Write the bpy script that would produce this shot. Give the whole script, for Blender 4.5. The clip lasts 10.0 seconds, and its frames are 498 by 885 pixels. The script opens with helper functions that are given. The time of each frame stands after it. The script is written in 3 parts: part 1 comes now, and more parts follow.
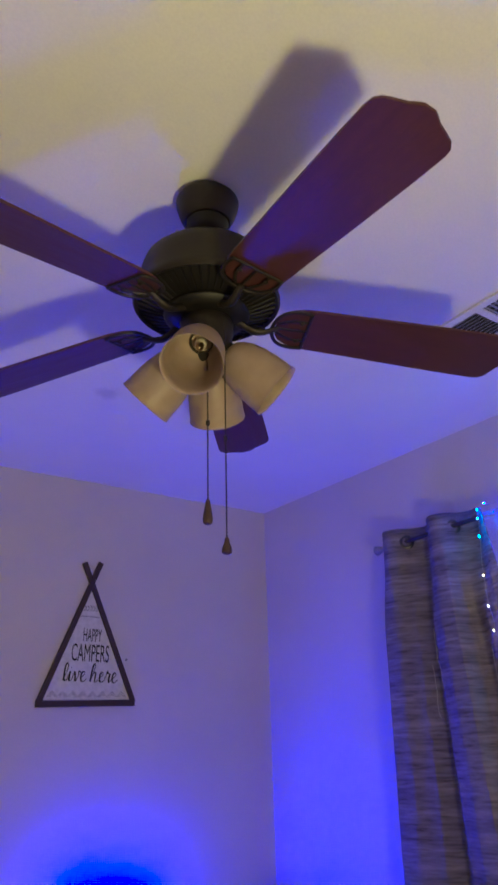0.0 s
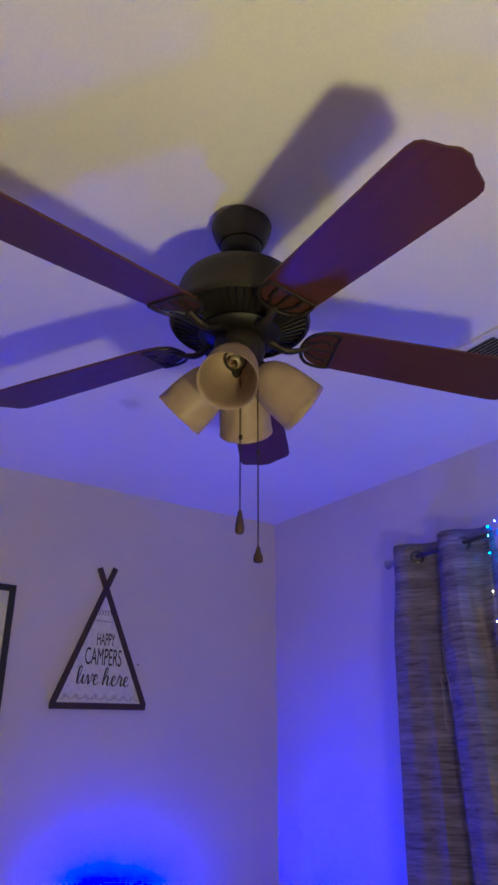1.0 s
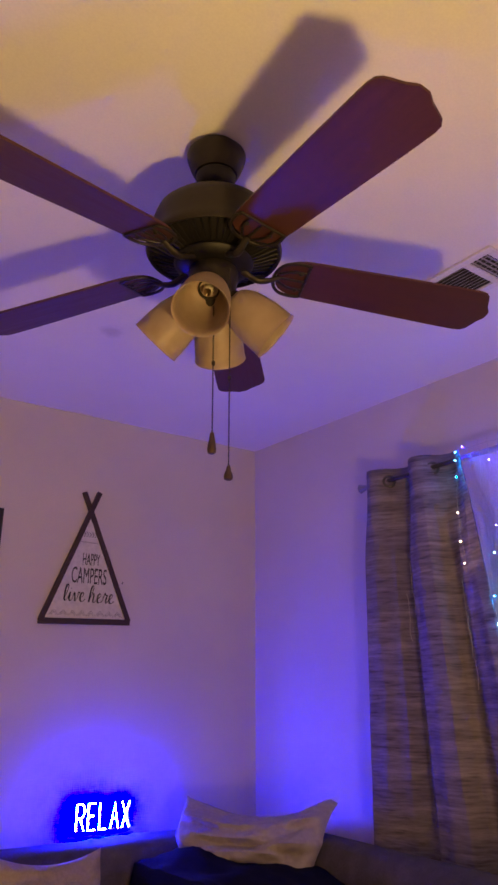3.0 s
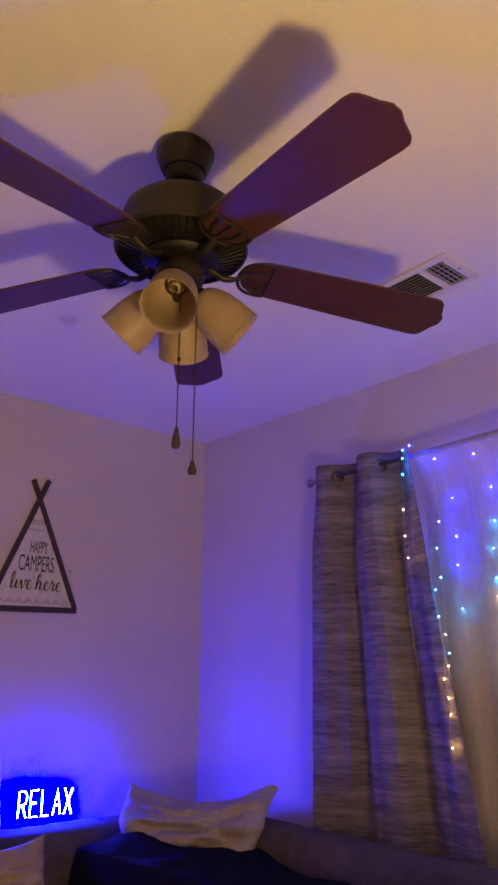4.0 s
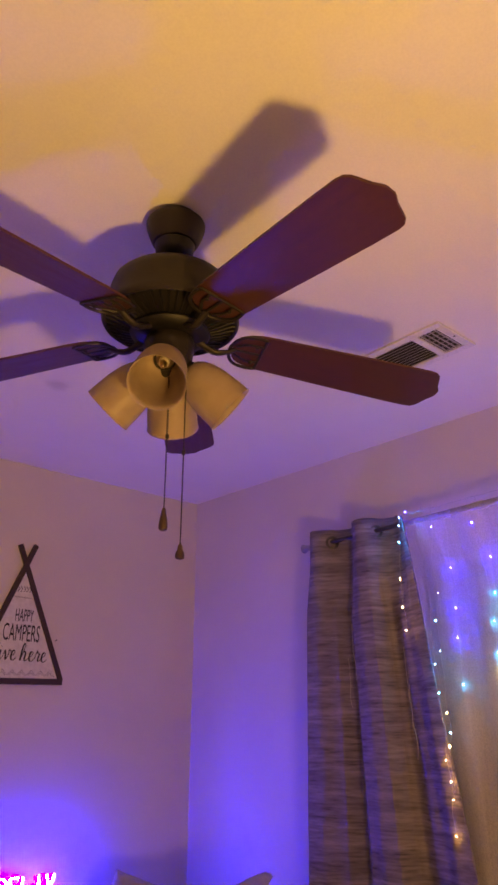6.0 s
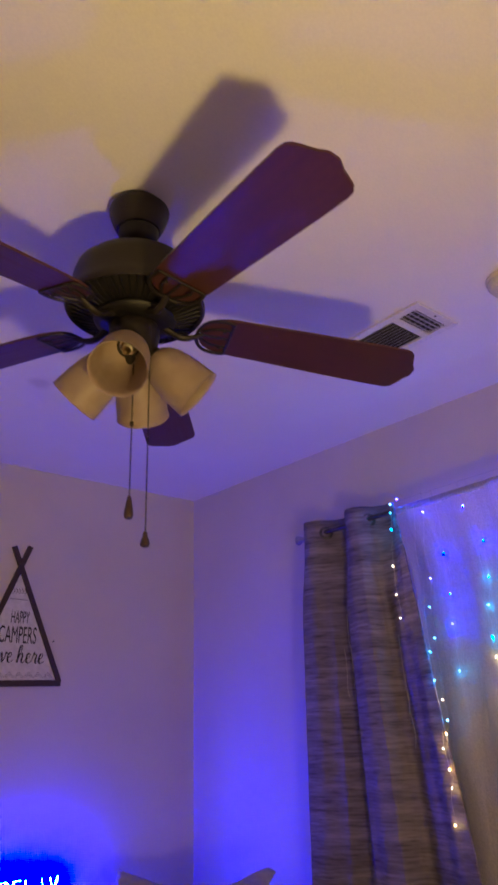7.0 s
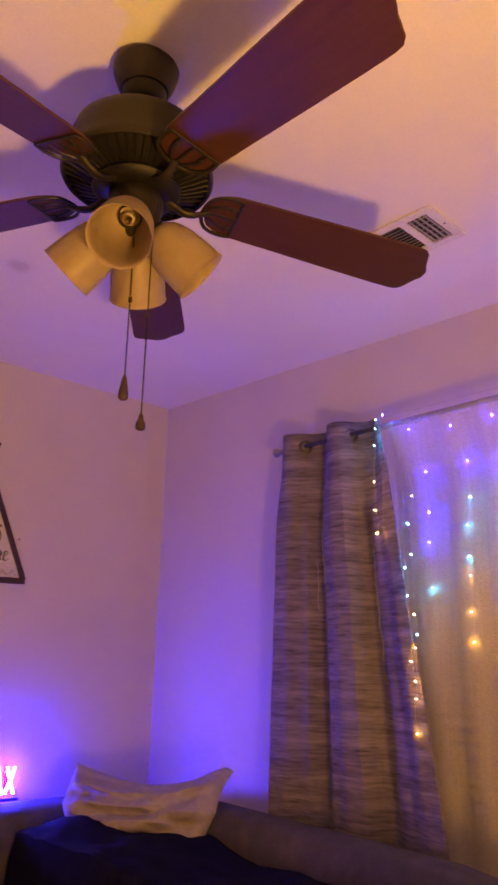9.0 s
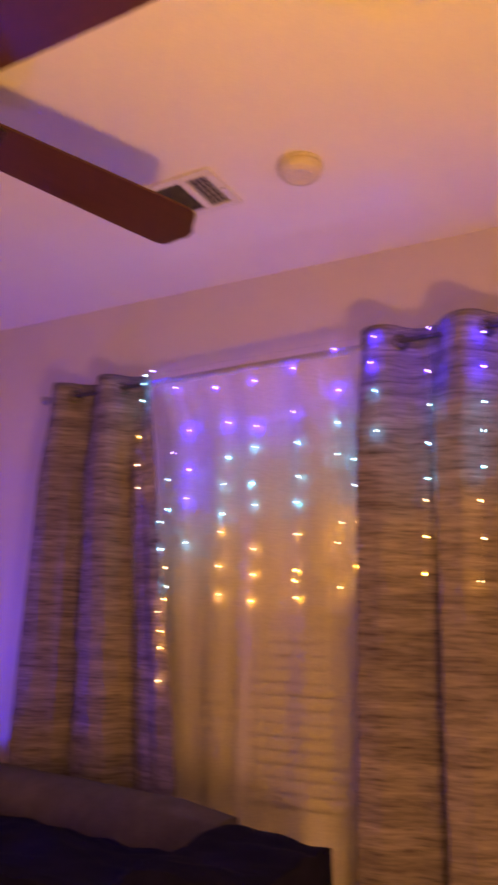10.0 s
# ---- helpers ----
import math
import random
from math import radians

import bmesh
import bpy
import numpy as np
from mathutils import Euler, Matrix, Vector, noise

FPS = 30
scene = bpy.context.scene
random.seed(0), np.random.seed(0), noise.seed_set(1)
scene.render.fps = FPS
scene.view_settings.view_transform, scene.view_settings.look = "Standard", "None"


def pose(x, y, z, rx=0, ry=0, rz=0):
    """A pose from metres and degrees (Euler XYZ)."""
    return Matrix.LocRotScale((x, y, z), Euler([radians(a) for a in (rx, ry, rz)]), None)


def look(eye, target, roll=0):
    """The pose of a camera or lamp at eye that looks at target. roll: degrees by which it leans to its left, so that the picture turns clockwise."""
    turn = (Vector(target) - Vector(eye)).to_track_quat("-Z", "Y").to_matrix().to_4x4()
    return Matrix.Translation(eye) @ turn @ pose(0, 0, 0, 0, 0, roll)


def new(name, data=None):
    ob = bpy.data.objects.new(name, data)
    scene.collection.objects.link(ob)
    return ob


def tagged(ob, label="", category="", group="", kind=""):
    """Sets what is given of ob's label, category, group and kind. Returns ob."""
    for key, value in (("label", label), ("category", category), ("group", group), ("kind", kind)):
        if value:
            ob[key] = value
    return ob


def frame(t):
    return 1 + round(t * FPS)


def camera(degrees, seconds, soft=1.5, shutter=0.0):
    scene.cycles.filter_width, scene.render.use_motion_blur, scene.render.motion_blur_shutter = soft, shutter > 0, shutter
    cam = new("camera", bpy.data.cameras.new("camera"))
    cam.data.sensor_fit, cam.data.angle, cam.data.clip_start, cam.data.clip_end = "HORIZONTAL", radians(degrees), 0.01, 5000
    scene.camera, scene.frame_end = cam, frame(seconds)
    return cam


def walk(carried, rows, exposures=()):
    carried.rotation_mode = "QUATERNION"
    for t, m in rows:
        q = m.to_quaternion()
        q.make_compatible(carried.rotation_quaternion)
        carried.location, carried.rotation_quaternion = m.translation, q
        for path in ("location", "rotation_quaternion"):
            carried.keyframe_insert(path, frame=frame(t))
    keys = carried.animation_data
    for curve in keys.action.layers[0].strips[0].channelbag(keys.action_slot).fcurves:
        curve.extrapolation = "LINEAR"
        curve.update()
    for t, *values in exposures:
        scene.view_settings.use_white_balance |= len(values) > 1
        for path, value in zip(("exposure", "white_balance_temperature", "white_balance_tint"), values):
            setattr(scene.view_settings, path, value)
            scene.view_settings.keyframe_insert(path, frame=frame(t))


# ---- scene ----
cam = camera(36.9, 10.0, 2.7, 0.5)
PATH = [
    (0, (0.003, 0.659, 1.548), (1.068, 2.148, 2.352), -1.5),
    (0.5, (-0.026, 0.646, 1.542), (1.012, 2.126, 2.398), -0.6),
    (1, (-0.082, 0.636, 1.526), (0.971, 2.119, 2.356), 0.2),
    (1.5, (-0.042, 0.592, 1.518), (1.017, 2.099, 2.298), -0.4),
    (2, (0.008, 0.548, 1.466), (1.069, 2.091, 2.168), -0.6),
    (3.5, (-0.155, 0.557, 1.484), (1.028, 2.034, 2.13), 0.2),
    (4, (-0.163, 0.547, 1.478), (1.086, 1.975, 2.111), 0.2),
    (4.5, (-0.158, 0.564, 1.458), (1.11, 1.981, 2.076), 0.6),
    (5, (-0.161, 0.593, 1.454), (1.123, 1.99, 2.086), 0.7),
    (5.5, (-0.144, 0.588, 1.513), (1.122, 1.975, 2.2), 0.4),
    (5.7, (-0.142, 0.578, 1.549), (1.107, 1.963, 2.273), 0.4),
    (6.8, (-0.065, 0.554, 1.566), (1.131, 1.96, 2.336), -1.2),
    (7, (-0.036, 0.539, 1.537), (1.168, 1.945, 2.295), -1.7),
    (7.4, (0.021, 0.527, 1.52), (1.215, 1.961, 2.238), -1.3),
    (7.5, (0.029, 0.533, 1.507), (1.222, 1.972, 2.22), -1.6),
    (8, (0.07, 0.548, 1.492), (1.262, 2.012, 2.153), -0.9),
    (8.5, (0.032, 0.615, 1.489), (1.266, 2.064, 2.101), 0.1),
    (9, (-0.026, 0.668, 1.499), (1.297, 2.055, 2.07), 1.2),
    (9.4, (-0.04, 0.671, 1.504), (1.385, 1.97, 2.035), 1.5),
    (9.5, (-0.026, 0.684, 1.504), (1.436, 1.942, 2.036), 1.7),
    (9.7, (-0.029, 0.632, 1.537), (1.525, 1.798, 2.011), 1.9),
    (10, (0.028, 0.587, 1.49), (1.71, 1.56, 1.962), 1.4),
]
EXPOSURES = [
    (0.0, -0.15, 3680, 8), (1.0, -0.25, 3660, 8), (1.5, -0.3, 4080, 11), (2.0, -0.22, 4380, 17), (3.5, -0.12, 5150, 24), (4.0, -0.25, 4900, 22), (4.5, -0.07, 5650, 27),
    (5.0, 0.0, 5900, 27), (5.5, 0.07, 6550, 31), (7.0, -0.32, 4480, 18), (7.5, -0.22, 5230, 24), (8.0, -0.1, 5650, 30), (8.5, 0.03, 5850, 31), (9.0, 0.25, 7000, 32), (9.5, 0.42, 8150, 42), (10.0, 0.10, 8400, 36),
]
walk(cam, [(t, look(eye, target, roll)) for t, eye, target, roll in PATH], EXPOSURES)

# ---- light ----
world = bpy.data.worlds.new("night")
scene.world = world
world.use_nodes = True
world.node_tree.nodes["Background"].inputs["Color"].default_value = (0.10, 0.12, 0.2, 1)
world.node_tree.nodes["Background"].inputs["Strength"].default_value = 0.02

# one bedside lamp: the beam out of its shade's open top, and the glow all round it
LAMP = (0.342, 0.241, 0.839)
beam = bpy.data.lights.new("bedside_lamp_beam", "SPOT")
beam.energy = 102
beam.color = (1.0, 0.60, 0.07)
beam.shadow_soft_size = 0.05
beam.spot_size, beam.spot_blend = radians(140), 1.0
new("bedside_lamp_beam", beam).matrix_basis = look(LAMP, (-0.05, 0.92, 2.74))
glow = bpy.data.lights.new("bedside_lamp_glow", "POINT")
glow.energy = 50
glow.color = (1.0, 0.52, 0.14)
glow.shadow_soft_size = 0.12
new("bedside_lamp_glow", glow).matrix_basis = pose(*LAMP)

# ---- materials ----


def shader(name, rough=0.5, metal=0.0, spec=0.5):
    m = bpy.data.materials.new(name)
    m.use_nodes = True
    nt = m.node_tree
    b = nt.nodes["Principled BSDF"]
    b.inputs["Roughness"].default_value = rough
    b.inputs["Metallic"].default_value = metal
    b.inputs["Specular IOR Level"].default_value = spec
    return m, nt, b


def noise_node(nt, scale, detail=4, stretch=(1, 1, 1), rough=0.55):
    tc = nt.nodes.new("ShaderNodeTexCoord")
    mp = nt.nodes.new("ShaderNodeMapping")
    mp.inputs["Scale"].default_value = stretch
    nz = nt.nodes.new("ShaderNodeTexNoise")
    nz.inputs["Scale"].default_value = scale
    nz.inputs["Detail"].default_value = detail
    nz.inputs["Roughness"].default_value = rough
    nt.links.new(tc.outputs["Object"], mp.inputs["Vector"])
    nt.links.new(mp.outputs["Vector"], nz.inputs["Vector"])
    return nz


def ramp_node(nt, src, stops):
    r = nt.nodes.new("ShaderNodeValToRGB")
    e = r.color_ramp.elements
    while len(e) < len(stops):
        e.new(0.5)
    for el, (p, c) in zip(e, stops):
        el.position, el.color = p, (*c, 1)
    nt.links.new(src, r.inputs["Fac"])
    return r


def mixed(nt, a, b, fac, mode="MULTIPLY"):
    n = nt.nodes.new("ShaderNodeMix")
    n.data_type, n.blend_type = "RGBA", mode
    n.inputs["Factor"].default_value = fac
    nt.links.new(a, n.inputs["A"])
    nt.links.new(b, n.inputs["B"])
    return n.outputs["Result"]


def bumped(nt, b, src, strength, distance=0.002):
    n = nt.nodes.new("ShaderNodeBump")
    n.inputs["Strength"].default_value = strength
    n.inputs["Distance"].default_value = distance
    nt.links.new(src, n.inputs["Height"])
    nt.links.new(n.outputs["Normal"], b.inputs["Normal"])


def plaster(name, colour, bump=0.25, patch=0.07):
    """Rolled wall paint: fine stipple, and broad faint patches."""
    m, nt, b = shader(name, 0.75, 0, 0.3)
    broad = noise_node(nt, 2.2, 5)
    fine = noise_node(nt, 170, 3)
    lo = tuple(c * (1 - patch) for c in colour)
    col = ramp_node(nt, broad.outputs["Fac"], [(0.3, lo), (0.7, colour)])
    grit = ramp_node(nt, fine.outputs["Fac"], [(0.3, (0.95, 0.95, 0.95)), (0.65, (1, 1, 1))])
    nt.links.new(mixed(nt, col.outputs["Color"], grit.outputs["Color"], 1), b.inputs["Base Color"])
    bumped(nt, b, fine.outputs["Fac"], bump, 0.0015)
    return m


def two_tone(name, lo, hi, scale, rough=0.5, metal=0.0, stretch=(1, 1, 1), bump=0.1, spec=0.5, coat=0.0):
    """Grain or mottling between two tones, at a broad and a fine scale."""
    m, nt, b = shader(name, rough, metal, spec)
    n1 = noise_node(nt, scale, 6, stretch)
    n2 = noise_node(nt, scale * 9, 3, stretch)
    c1 = ramp_node(nt, n1.outputs["Fac"], [(0.3, lo), (0.7, hi)])
    c2 = ramp_node(nt, n2.outputs["Fac"], [(0.3, (0.82, 0.82, 0.82)), (0.7, (1, 1, 1))])
    nt.links.new(mixed(nt, c1.outputs["Color"], c2.outputs["Color"], 1), b.inputs["Base Color"])
    rr = ramp_node(nt, n1.outputs["Fac"], [(0.3, (rough * 0.85,) * 3), (0.7, (min(1, rough * 1.2),) * 3)])
    nt.links.new(rr.outputs["Color"], b.inputs["Roughness"])
    b.inputs["Coat Weight"].default_value = coat
    if bump:
        bumped(nt, b, n2.outputs["Fac"], bump)
    return m


def glowing(name, colour, strength):
    m, nt, b = shader(name, 0.3)
    b.inputs["Base Color"].default_value = (0.5, 0.5, 0.5, 1)
    b.inputs["Emission Color"].default_value = (*colour, 1)
    b.inputs["Emission Strength"].default_value = strength
    return m


def slub_cloth(name):
    """Grey curtain cloth with dark and pale slubs running across it."""
    m, nt, b = shader(name, 0.9, 0, 0.15)
    streak = noise_node(nt, 1.0, 4, (9, 13, 120), 0.6)
    band = noise_node(nt, 1.0, 3, (2, 2, 26))
    weave = noise_node(nt, 420, 2)
    c1 = ramp_node(nt, streak.outputs["Fac"], [(0.27, (0.11, 0.100, 0.130)), (0.38, (0.205, 0.186, 0.235)), (0.50, (0.27, 0.247, 0.31)), (0.72, (0.36, 0.332, 0.41))])
    c2 = ramp_node(nt, band.outputs["Fac"], [(0.38, (0.66, 0.65, 0.67)), (0.62, (1, 1, 1))])
    c3 = ramp_node(nt, weave.outputs["Fac"], [(0.3, (0.8, 0.8, 0.8)), (0.7, (1, 1, 1))])
    col = mixed(nt, mixed(nt, c1.outputs["Color"], c2.outputs["Color"], 1), c3.outputs["Color"], 1)
    nt.links.new(col, b.inputs["Base Color"])
    bumped(nt, b, streak.outputs["Fac"], 0.5, 0.004)
    return m


def sheer_cloth(name):
    """Thin white voile: part open weave, part cloth that lets light through."""
    m = bpy.data.materials.new(name)
    m.use_nodes = True
    nt = m.node_tree
    nt.nodes.remove(nt.nodes["Principled BSDF"])
    out = nt.nodes["Material Output"]
    weave = noise_node(nt, 300, 2)
    slub = noise_node(nt, 1.0, 4, (5, 90, 3))
    col = ramp_node(nt, slub.outputs["Fac"], [(0.3, (0.84, 0.82, 0.81)), (0.7, (0.92, 0.90, 0.89))])
    d = nt.nodes.new("ShaderNodeBsdfDiffuse")
    t = nt.nodes.new("ShaderNodeBsdfTranslucent")
    o = nt.nodes.new("ShaderNodeBsdfTransparent")
    nt.links.new(col.outputs["Color"], d.inputs["Color"])
    nt.links.new(col.outputs["Color"], t.inputs["Color"])
    a, e = nt.nodes.new("ShaderNodeMixShader"), nt.nodes.new("ShaderNodeMixShader")
    a.inputs["Fac"].default_value = 0.20
    nt.links.new(d.outputs[0], a.inputs[1])
    nt.links.new(t.outputs[0], a.inputs[2])
    dens = ramp_node(nt, weave.outputs["Fac"], [(0.3, (0.33, 0.33, 0.33)), (0.7, (0.48, 0.48, 0.48))])
    nt.links.new(dens.outputs["Color"], e.inputs["Fac"])
    nt.links.new(o.outputs[0], e.inputs[1])
    nt.links.new(a.outputs[0], e.inputs[2])
    nt.links.new(e.outputs[0], out.inputs["Surface"])
    return m


def frosted(name, lo, hi):
    """Cream frosted glass: soft cloudy body with a satin skin."""
    m, nt, b = shader(name, 0.46, 0, 0.35)
    n = noise_node(nt, 11, 4)
    c = ramp_node(nt, n.outputs["Fac"], [(0.3, lo), (0.7, hi)])
    nt.links.new(c.outputs["Color"], b.inputs["Base Color"])
    b.inputs["Subsurface Weight"].default_value = 0.35
    b.inputs["Subsurface Radius"].default_value = (0.02, 0.015, 0.01)
    b.inputs["Subsurface Scale"].default_value = 0.3
    return m


def clear_pane(name, tint, rough=0.02):
    m, nt, b = shader(name, rough)
    b.inputs["Base Color"].default_value = (*tint, 1)
    b.inputs["Transmission Weight"].default_value = 1
    b.inputs["IOR"].default_value = 1.45
    return m


def thin_sheet(name):
    """Clear thin sheet: lets most light straight through, with a faint mirror gloss."""
    m = bpy.data.materials.new(name)
    m.use_nodes = True
    nt = m.node_tree
    nt.nodes.remove(nt.nodes["Principled BSDF"])
    o, g, e = nt.nodes.new("ShaderNodeBsdfTransparent"), nt.nodes.new("ShaderNodeBsdfGlossy"), nt.nodes.new("ShaderNodeMixShader")
    g.inputs["Roughness"].default_value = 0.04
    smear = noise_node(nt, 30, 3)
    r = ramp_node(nt, smear.outputs["Fac"], [(0.3, (0.04, 0.04, 0.04)), (0.7, (0.08, 0.08, 0.08))])
    nt.links.new(r.outputs["Color"], e.inputs["Fac"])
    nt.links.new(o.outputs[0], e.inputs[1])
    nt.links.new(g.outputs[0], e.inputs[2])
    nt.links.new(e.outputs[0], nt.nodes["Material Output"].inputs["Surface"])
    return m


WALL = plaster("wall_paint", (0.67, 0.625, 0.615))
CEIL = plaster("ceiling_paint", (0.82, 0.80, 0.78), 0.35, 0.05)
cn = CEIL.node_tree
geo, dist = cn.nodes.new("ShaderNodeTexCoord"), cn.nodes.new("ShaderNodeVectorMath")
dist.operation = "DISTANCE"
dist.inputs[1].default_value = (0.931, 2.778, 2.74)
wob = noise_node(cn, 22, 3)
sm = cn.nodes.new("ShaderNodeMath")
sm.operation = "MULTIPLY_ADD"
sm.inputs[1].default_value = 0.06
cn.links.new(geo.outputs["Object"], dist.inputs[0])
cn.links.new(wob.outputs["Fac"], sm.inputs[0])
cn.links.new(dist.outputs["Value"], sm.inputs[2])
scuff = ramp_node(cn, sm.outputs[0], [(0.045, (0.80, 0.79, 0.78)), (0.085, (1, 1, 1))])
cb = cn.nodes["Principled BSDF"]
cn.links.new(mixed(cn, cb.inputs["Base Color"].links[0].from_socket, scuff.outputs["Color"], 1), cb.inputs["Base Color"])
# floor is out of view; its pale tone is chosen as fill bounce
FLOOR = two_tone("pale_floor_bounce", (0.40, 0.36, 0.32), (0.50, 0.46, 0.41), 6, 0.95, bump=0.6)
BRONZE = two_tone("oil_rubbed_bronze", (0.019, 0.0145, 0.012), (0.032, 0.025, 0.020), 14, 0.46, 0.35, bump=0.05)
# darker copy of the bronze: shade under collar and motor put into the colour
BRONZE_SHADED = two_tone("shaded_bronze", (0.006, 0.005, 0.005), (0.011, 0.009, 0.008), 14, 0.5, 0.2, bump=0)
MAHOGANY = two_tone("mahogany_veneer", (0.054, 0.019, 0.0155), (0.073, 0.026, 0.021), 5, 0.44, stretch=(1.2, 14, 14), bump=0.03, spec=0.35)
ALABASTER = frosted("cream_frosted_glass", (0.31, 0.235, 0.165), (0.41, 0.32, 0.235))
BRASS = two_tone("worn_brass", (0.5, 0.38, 0.2), (0.62, 0.5, 0.28), 30, 0.3, 1.0, bump=0)
ROD = two_tone("dark_nickel_rod", (0.05, 0.047, 0.05), (0.09, 0.085, 0.09), 20, 0.45, 0.6, bump=0)
STEEL = two_tone("nickel_grommet", (0.09, 0.09, 0.10), (0.15, 0.15, 0.165), 30, 0.3, 1.0, bump=0)
NICKEL = two_tone("satin_nickel", (0.34, 0.33, 0.34), (0.46, 0.45, 0.46), 25, 0.38, 0.85, bump=0)
CURTAIN = slub_cloth("grey_slub_curtain")
SHEER = sheer_cloth("white_voile")
VINYL = two_tone("white_vinyl", (0.72, 0.72, 0.7), (0.8, 0.8, 0.78), 5, 0.4, bump=0.02)
BLIND = two_tone("white_blind_slat", (0.68, 0.66, 0.63), (0.76, 0.74, 0.71), 8, 0.5, bump=0.05)
PANE = clear_pane("window_glass", (0.9, 0.92, 0.95))
VENT_PAINT = two_tone("vent_enamel", (0.72, 0.71, 0.69), (0.8, 0.79, 0.77), 12, 0.4, bump=0.03)
# louvres a mottled grey, darker than the vent's frame
VENT_GREY = two_tone("grey_louvre", (0.36, 0.35, 0.33), (0.50, 0.49, 0.46), 30, 0.6, bump=0.1)
DUCT_SHADE = two_tone("duct_shade", (0.02, 0.02, 0.02), (0.05, 0.045, 0.04), 25, 0.9, bump=0.2)
DETECTOR = two_tone("aged_white_plastic", (0.66, 0.60, 0.46), (0.74, 0.68, 0.54), 12, 0.45, bump=0.02)
FRAME_WOOD = two_tone("espresso_wood", (0.030, 0.015, 0.014), (0.058, 0.030, 0.026), 8, 0.55, stretch=(4, 4, 12), bump=0.15)
BLACK_FRAME = two_tone("black_frame", (0.012, 0.011, 0.011), (0.022, 0.02, 0.02), 10, 0.5, bump=0.05)
BOARD = two_tone("white_board", (0.72, 0.71, 0.70), (0.79, 0.78, 0.77), 6, 0.6, bump=0.05)
INK = two_tone("dark_ink", (0.012, 0.012, 0.016), (0.022, 0.022, 0.028), 30, 0.7, bump=0)
GREY_INK = two_tone("faded_ink", (0.20, 0.20, 0.23), (0.28, 0.28, 0.31), 30, 0.7, bump=0)
SOFA = two_tone("charcoal_upholstery", (0.076, 0.067, 0.084), (0.116, 0.104, 0.128), 16, 0.95, bump=0.5, spec=0.15)
NAVY = two_tone("navy_fleece", (0.006, 0.006, 0.024), (0.013, 0.012, 0.042), 18, 1.0, bump=0.6, spec=0.05)
LINEN = two_tone("pale_cotton", (0.38, 0.34, 0.36), (0.44, 0.40, 0.42), 5, 0.9, bump=0.2, spec=0.2)
BEIGE = two_tone("beige_cushion_cloth", (0.36, 0.30, 0.27), (0.46, 0.39, 0.35), 12, 0.9, bump=0.3, spec=0.2)
ACRYLIC = thin_sheet("clear_acrylic")
WIRE = two_tone("fine_wire", (0.40, 0.38, 0.36), (0.55, 0.53, 0.50), 40, 0.35, 0.6, bump=0)
NEON_CORE = glowing("neon_core", (0.50, 0.48, 1.0), 40)
NEON = glowing("blue_neon", (0.009, 0.0004, 1.0), 820)
LED_VIOLET = glowing("violet_led", (0.010, 0.002, 1.0), 2600)
LED_CYAN = glowing("cyan_led", (0.002, 0.46, 0.72), 620)
LED_WARM = glowing("warm_led", (1.0, 0.50, 0.03), 430)
TIP_VIOLET = glowing("violet_led_tip", (0.50, 0.42, 1.0), 26)
TIP_CYAN = glowing("cyan_led_tip", (0.50, 0.92, 1.0), 16)
TIP_WARM = glowing("warm_led_tip", (1.0, 0.84, 0.50), 16)

# ---- mesh helpers ----


def part(name, bm, material, parent=None, label="", smooth=False, at=None):
    """Links a bmesh as one mesh object, under a thing or a part if one is given."""
    bmesh.ops.recalc_face_normals(bm, faces=bm.faces)
    me = bpy.data.meshes.new(name)
    bm.to_mesh(me)
    bm.free()
    me.materials.append(material)
    if smooth:
        me.shade_smooth()
        me.set_sharp_from_angle(angle=radians(42))
    ob = new(name, me)
    ob.parent = parent
    if at is not None:
        ob.matrix_basis = at
    if label:
        ob["label"] = label
    return ob


def thing(name, label, category, m=Matrix(), group="", kind=""):
    e = new(name)
    e.empty_display_size = 0.05
    e.matrix_basis = m
    return tagged(e, label, category, group, kind)


def box(x0, x1, y0, y1, z0, z1, bevel=0.0, seg=2, bm=None):
    bm2 = bmesh.new()
    bmesh.ops.create_cube(bm2, size=1, matrix=Matrix.Translation(((x0 + x1) / 2, (y0 + y1) / 2, (z0 + z1) / 2)) @ Matrix.Diagonal((x1 - x0, y1 - y0, z1 - z0, 1)))
    if bevel:
        bmesh.ops.bevel(bm2, geom=bm2.edges[:], offset=bevel, segments=seg, affect="EDGES", profile=0.5)
    if bm is None:
        return bm2
    joined(bm, bm2)
    return bm


def joined(bm, other, m=Matrix()):
    """Adds the faces of other to bm, moved by m, and frees other."""
    vs = {v: bm.verts.new(m @ v.co) for v in other.verts}
    for f in other.faces:
        bm.faces.new([vs[v] for v in f.verts])
    other.free()
    return bm


def lathe(profile, seg=40, cap0=False, cap1=False):
    """Turns (radius, z) pairs round the z axis."""
    bm = bmesh.new()
    rings = [[bm.verts.new((r * math.cos(2 * math.pi * k / seg), r * math.sin(2 * math.pi * k / seg), z)) for k in range(seg)] for r, z in profile]
    for a, b in zip(rings, rings[1:]):
        for k in range(seg):
            bm.faces.new((a[k], a[(k + 1) % seg], b[(k + 1) % seg], b[k]))
    if cap0:
        bm.faces.new(rings[0])
    if cap1:
        bm.faces.new(rings[-1])
    return bm


